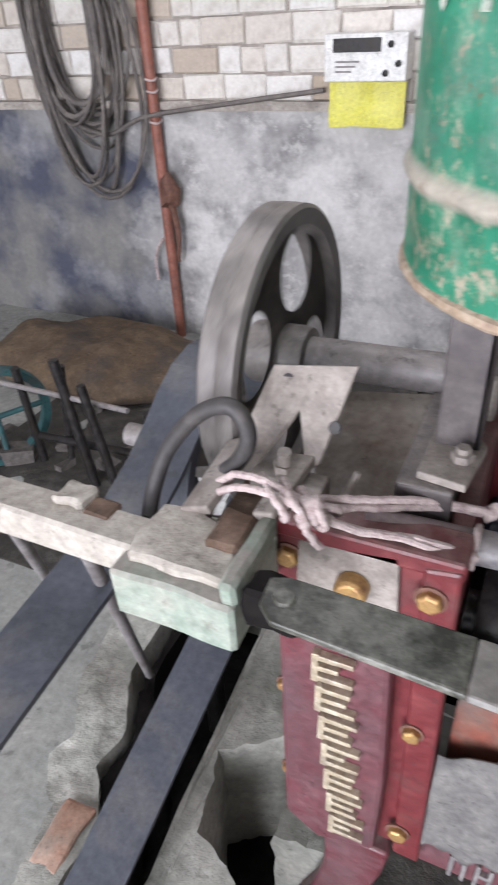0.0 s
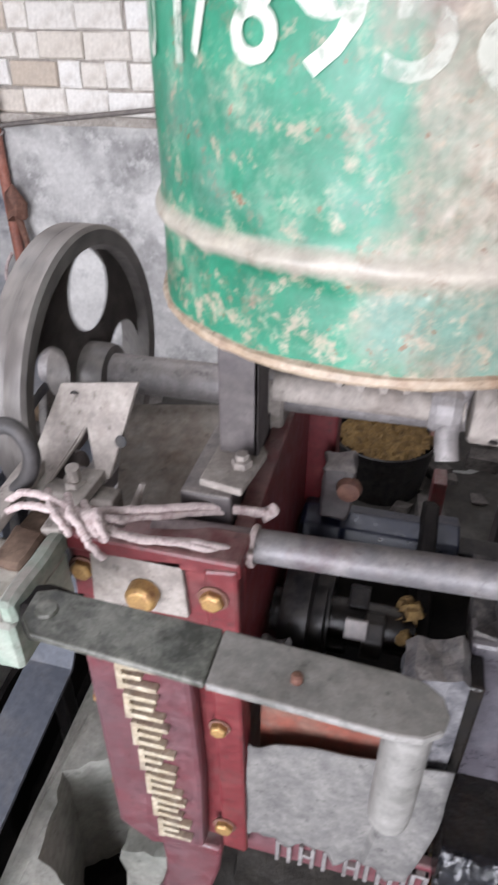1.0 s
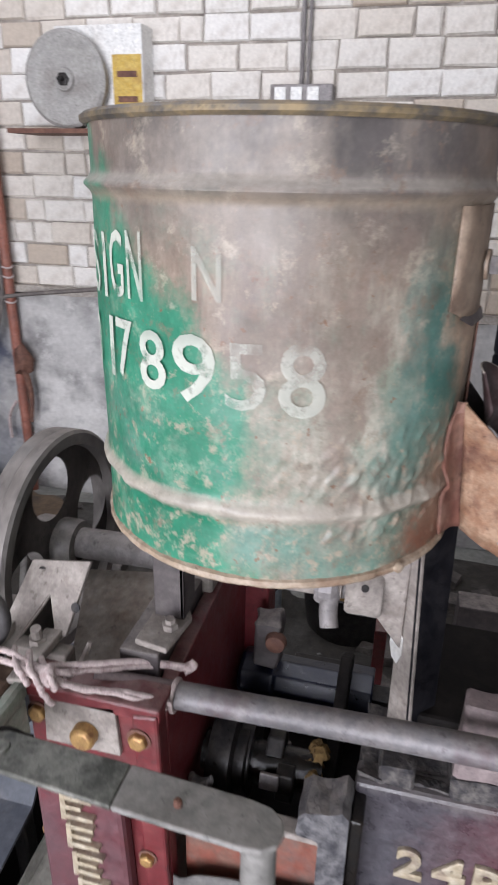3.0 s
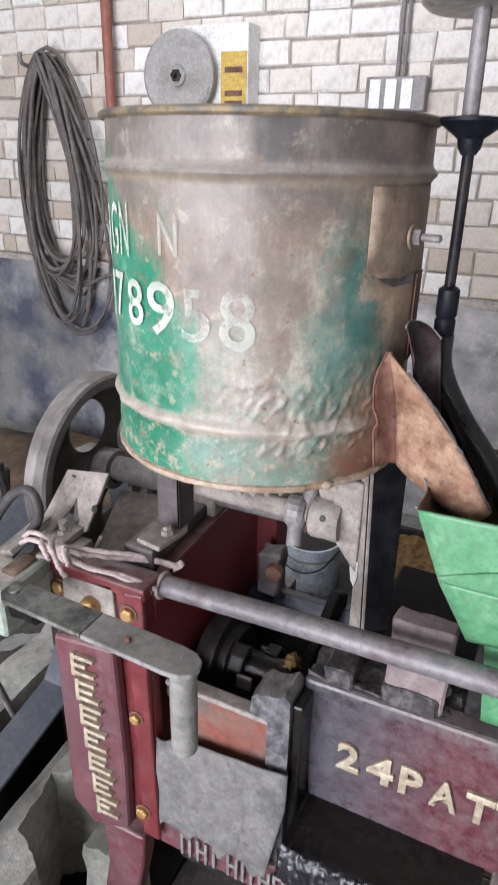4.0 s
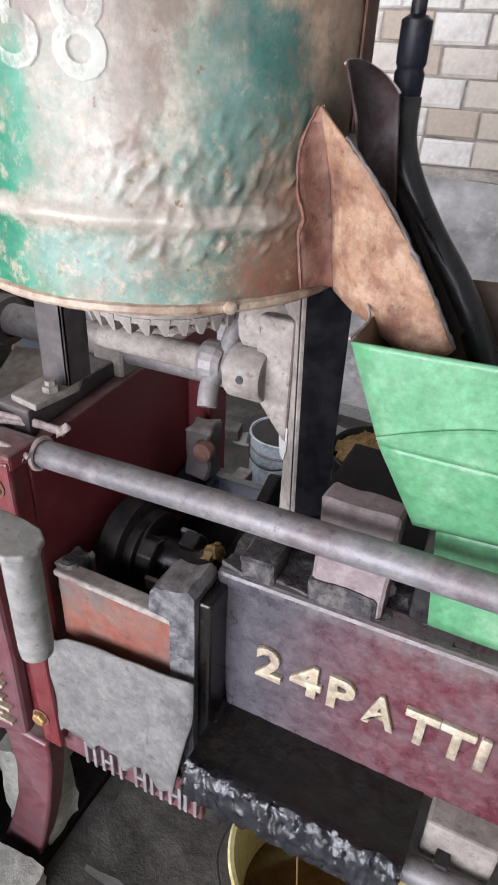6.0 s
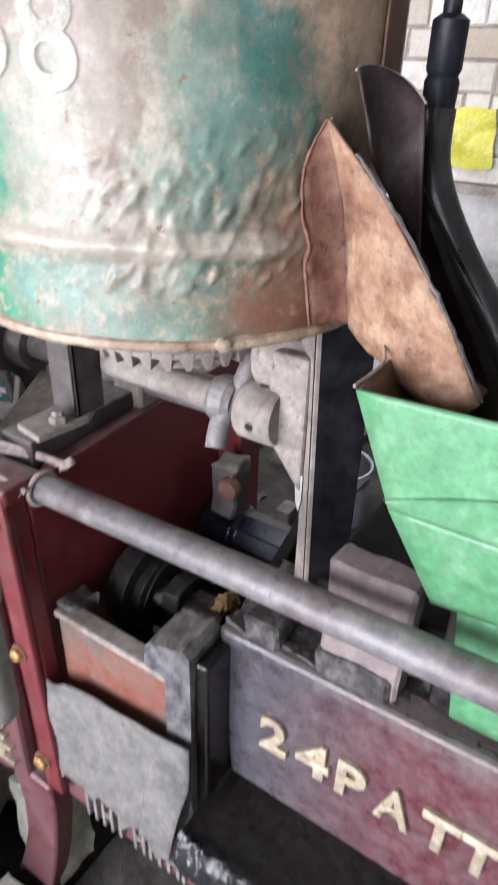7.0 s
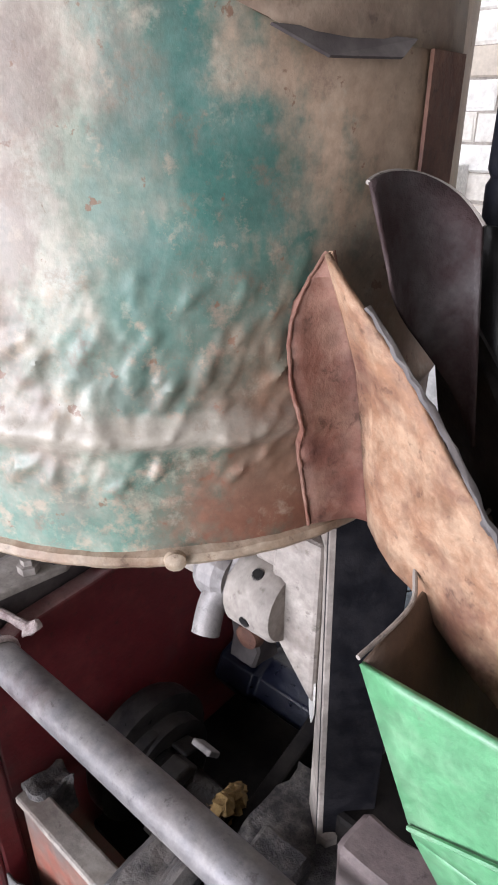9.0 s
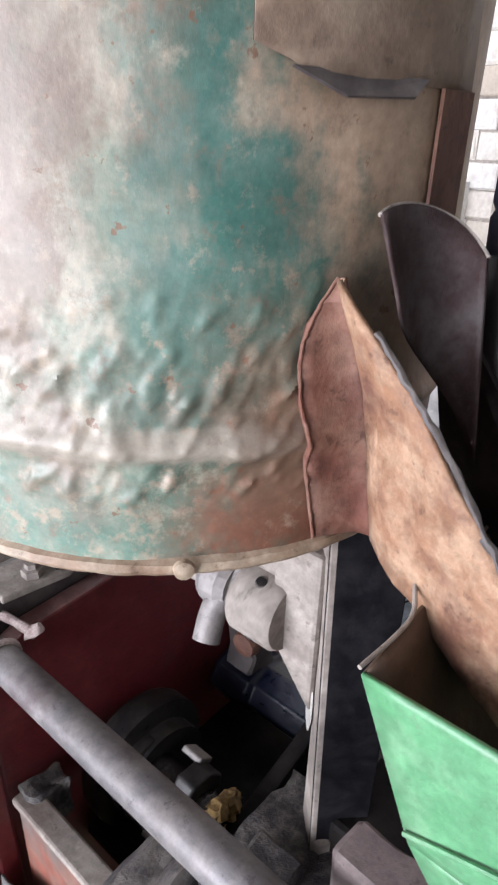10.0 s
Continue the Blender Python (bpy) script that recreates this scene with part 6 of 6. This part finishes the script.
    part("shelf", box(B(), -1.33, -0.72, Y - 0.24, Y - 0.002, 1.770, 1.788), RUST, h, "narrow rusty shelf")
    k = thing("carton", (-0.95, Y - 0.1, 1.79), "white carton with an amber label", "carton")
    part("box", box(B(), -1.14, -0.76, Y - 0.125, Y - 0.01, 1.789, 2.165), WHITE, k, bevel=0.004)
    part("label", box(B(), -0.89, -0.765, Y - 0.128, Y - 0.124, 1.80, 2.06), AMBER, k, "amber printed label")
    for z in (1.98, 1.89, 1.85):
        part("print_bar", box(B(), -0.87, -0.785, Y - 0.130, Y - 0.1275, z, z + 0.022), RUST, k)
    e = thing("switch_box", (-0.12, Y - 0.05, 1.83), "grey metal switch box with pale strips on the wall", "switch box")
    part("case", box(B(), -0.25, -0.005, Y - 0.07, Y - 0.002, 1.83, 1.955), STEEL, e, bevel=0.004)
    for i in range(3):
        part("strip", box(B(), -0.232 + 0.065 * i, -0.188 + 0.065 * i, Y - 0.075, Y - 0.0695, 1.84, 1.945), WHITE, e)
    part("conduit", tube(B(), [(-0.135, Y - 0.03, 1.955), (-0.135, Y - 0.03, TOP)], 0.009, 8), STEEL, e)
    part("conduit", tube(B(), [(-0.11, Y - 0.03, 1.955), (-0.10, Y - 0.03, TOP)], 0.007, 8), STEEL, e)
    bm = cut_slab(-0.13, 0.03, Y - 0.035, Y - 0.005, 1.17, 1.36, 0.02)
    for v in bm.verts:
        v.co += Vector((0.03 * noise.noise(v.co * 9), 0.03 * noise.noise(v.co * 12 + Vector((5, 0, 0))), 0.03 * noise.noise(v.co * 10)))
    tagged(part("yellow_bag", bm, YELLOW, smooth=True), "crumpled yellow bag hanging on the wall", "bag")
    # iron frames and scrap on the floor before the wall
    s = thing("iron_stand", (-1.2, 1.84, 0.0), "rusty frame of dark iron bars on the floor", "stand")
    for a, b, r in (((-1.19, 1.84, 0.0), (-1.25, 1.84, 0.51), 0.018), ((-1.05, 1.80, 0.0), (-1.12, 1.80, 0.46), 0.016), ((-1.55, 1.86, 0.36), (-0.98, 1.84, 0.37), 0.010), ((-1.5, 1.9, 0.12), (-0.9, 1.9, 0.15), 0.016), ((-0.92, 1.9, 0.0), (-0.95, 1.9, 0.33), 0.016), ((-1.48, 1.9, 0.0), (-1.48, 1.88, 0.42), 0.016), ((-0.95, 1.9, 0.32), (-0.68, 1.75, 0.08), 0.012), ((-1.36, 1.92, 0.0), (-1.30, 1.92, 0.44), 0.014)):
        part("bar", tube(B(), [a, b], r, 10), DARK if r > 0.013 else STEEL, s, smooth=True)
    # low white block added where the floor shows a bright patch of light
    bm = rough_block([(-0.86, 1.82), (-0.66, 1.86), (-0.70, 2.12), (-0.92, 2.18)], 0.07, 0.02, 2.0)
    tagged(part("white_sack", bm, WHITE, smooth=True), "low white block standing in for a bright patch on the floor", "sack")
    w = thing("teal_wheel", (-1.6, 1.84, 0.0), "dark teal spoked wheel standing on the floor", "wheel")
    at = pose(-1.60, 1.84, 0.21) @ pose(0, 0, 0, 90, 0, 60)
    part("rim", lathe(B(), [(0.175, -0.02), (0.203, -0.02), (0.21, 0.0), (0.203, 0.02), (0.175, 0.02)], 48, at, True), TEAL, w, smooth=True)
    for i in range(4):
        part("spoke", tube(B(), [at @ Vector((0, 0, 0)), at @ Vector((0.18 * math.cos(i * 1.57), 0.18 * math.sin(i * 1.57), 0))], 0.011, 8), TEAL, w)
    k = thing("sack_heap", (-1.65, 2.6, 0.0), "dusty tan sacking heaped before the wall", "sacks")
    bm = B()
    bmesh.ops.create_uvsphere(bm, u_segments=36, v_segments=20, radius=1.0)
    bmesh.ops.transform(bm, matrix=pose(-1.70, 2.62, 0.06) @ Matrix.Diagonal((0.66, 0.34, 0.11, 1)), verts=bm.verts)
    roughen(bm, 0.05, 6)
    for v in bm.verts:
        v.co.z = max(v.co.z, 0.0)
    part("sacking", bm, SACK, k, smooth=True)
    rb = random.Random(8)
    bm = B()
    for i in range(90):
        x, y, r = rb.uniform(-1.8, 0.9), rb.uniform(1.5, 3.0), rb.uniform(0.015, 0.06)
        box(bm, -r, r, -r * 0.7, r * 0.7, 0, r, pose(x, y, 0, 0, 0, rb.uniform(0, 180)))
    tagged(part("floor_rubble", roughen(bm, 0.02, 30), DARKDUST), "scattered dark scrap and rubble on the floor", "rubble", kind="stuff")


SACK = worn("tan_sacking", (0.10, 0.068, 0.042), (0.16, 0.11, 0.068), (0.05, 0.045, 0.045), scale=4, rough=(0.85, 0.97))
DARKDUST = worn("dark_scrap", (0.06, 0.052, 0.048), (0.12, 0.105, 0.095), (0.17, 0.15, 0.135), scale=10, rough=(0.6, 0.9))


# ---- painted characters on the drum ----
def drum_signs(k):
    rows5 = [("S", -53, 1.532, 0.060, 6.5), ("I", -44.4, 1.532, 0.060, 2.2), ("G", -37.3, 1.536, 0.060, 7), ("N", -29, 1.537, 0.060, 6), ("N", -7, 1.545, 0.044, 7.5),
             ("O", -56.7, 1.455, 0.055, 5), ("1", -42.6, 1.455, 0.060, 2.6), ("7", -35.3, 1.459, 0.057, 8.2), ("8", -23.8, 1.457, 0.056, 9.3), ("9", -10.8, 1.453, 0.063, 12), ("5", 2.8, 1.452, 0.060, 10), ("8", 16.3, 1.447, 0.068, 11.5)]
    for ch, ang, z, h, wide in rows5:
        bm, w = lettering(ch, h, 0.0)
        bmesh.ops.subdivide_edges(bm, edges=bm.edges[:], cuts=2)
        bmesh.ops.triangulate(bm, faces=bm.faces[:])
        for v in bm.verts:
            a = ang + v.co.x / w * wide
            zz = z + v.co.z
            v.co = on_drum(a + 0.5 * noise.noise(Vector((zz * 30, ang, 0))), zz, 0.0024) - Vector((KX, KY, KZ0))
        ob = part("painted_character", bm, SIGN, None, "hand-painted white character, rubbed")
        ob.parent = k


def brick_pieces(wall):
    """Courses of bricks proud of the mortar, each a piece of its own."""
    rb = random.Random(3)
    meshes = []
    for nominal in (0.2, 0.1):
        for i in range(7):
            w2, h2 = nominal / 2, 0.046
            bm = box(B(), -w2, w2, -0.012, 0.05, -h2, h2)
            bmesh.ops.bevel(bm, geom=[e for e in bm.edges if all(v.co.y < 0 for v in e.verts)], offset=0.006, segments=1, affect="EDGES")
            for v in bm.verts:
                v.co += Vector((rb.uniform(-0.004, 0.004), rb.uniform(-0.004, 0.004), rb.uniform(-0.003, 0.003)))
            bmesh.ops.recalc_face_normals(bm, faces=bm.faces)
            me = bpy.data.meshes.new("brick")
            bm.to_mesh(me)
            bm.free()
            me.materials.append(BRICK)
            meshes.append((nominal, me))
    course, z, row = 0.1005, 1.108, 0
    rest = B()
    while z < 2.62:
        x = -2.9 + rb.uniform(-0.1, 0.1)
        while x < 1.1:
            w = rb.choice((0.19, 0.205, 0.215, 0.105, 0.20)) if row % 2 else rb.choice((0.20, 0.21, 0.19, 0.10))
            h = course - rb.uniform(0.004, 0.013)
            nominal, me = rb.choice([q for q in meshes if (q[0] > 0.15) == (w > 0.15)])
            ob = new("brick", me)
            ob.parent = wall
            ob.matrix_basis = Matrix.Translation((x + w / 2, NORTH - rb.uniform(-0.004, 0.006), z + h / 2)) @ Matrix.Rotation(radians(rb.uniform(-0.7, 0.7)), 4, "Y") @ Matrix.Diagonal(((w - rb.uniform(0.003, 0.012)) / nominal, 1, h / 0.092, 1))
            x += w
        z += course
        row += 1


def spinning(ob, at, start, rate):
    """Turns a thing about the x axis through a point, steadily."""
    rows, t = [], 0.0
    while t < 10.01:
        rows.append((t, Matrix.Translation(at) @ Matrix.Rotation(radians(start + rate * t), 4, "X")))
        t = round(t + 0.2, 3)
    walk(ob, rows)


def motions():
    spinning(FLY, (-0.105, 1.08, 1.09), SPIN0, SPIN)
    spinning(CROSS, SHAFT_AT, 20.0, SPIN)
    spinning(WORM, WORM_AT, 0.0, 190.0)


SPIN0, SPIN = 66.0, 281.0
wall_n = structure()
KETTLE = kettle()
drum_signs(KETTLE)
stirrer_gear()
CROSS = cross_shaft()
press()
WORM = worm_shaft()
canvas()
lever_bar()
tie_pipe()
rope()
bracket()
timber()
hose_loop()
drive()
FLY = bpy.data.objects["flywheel"]
plinth()
hopper()
screw_rod()
vessels()
wall_things()
brick_pieces(wall_n)
motions()
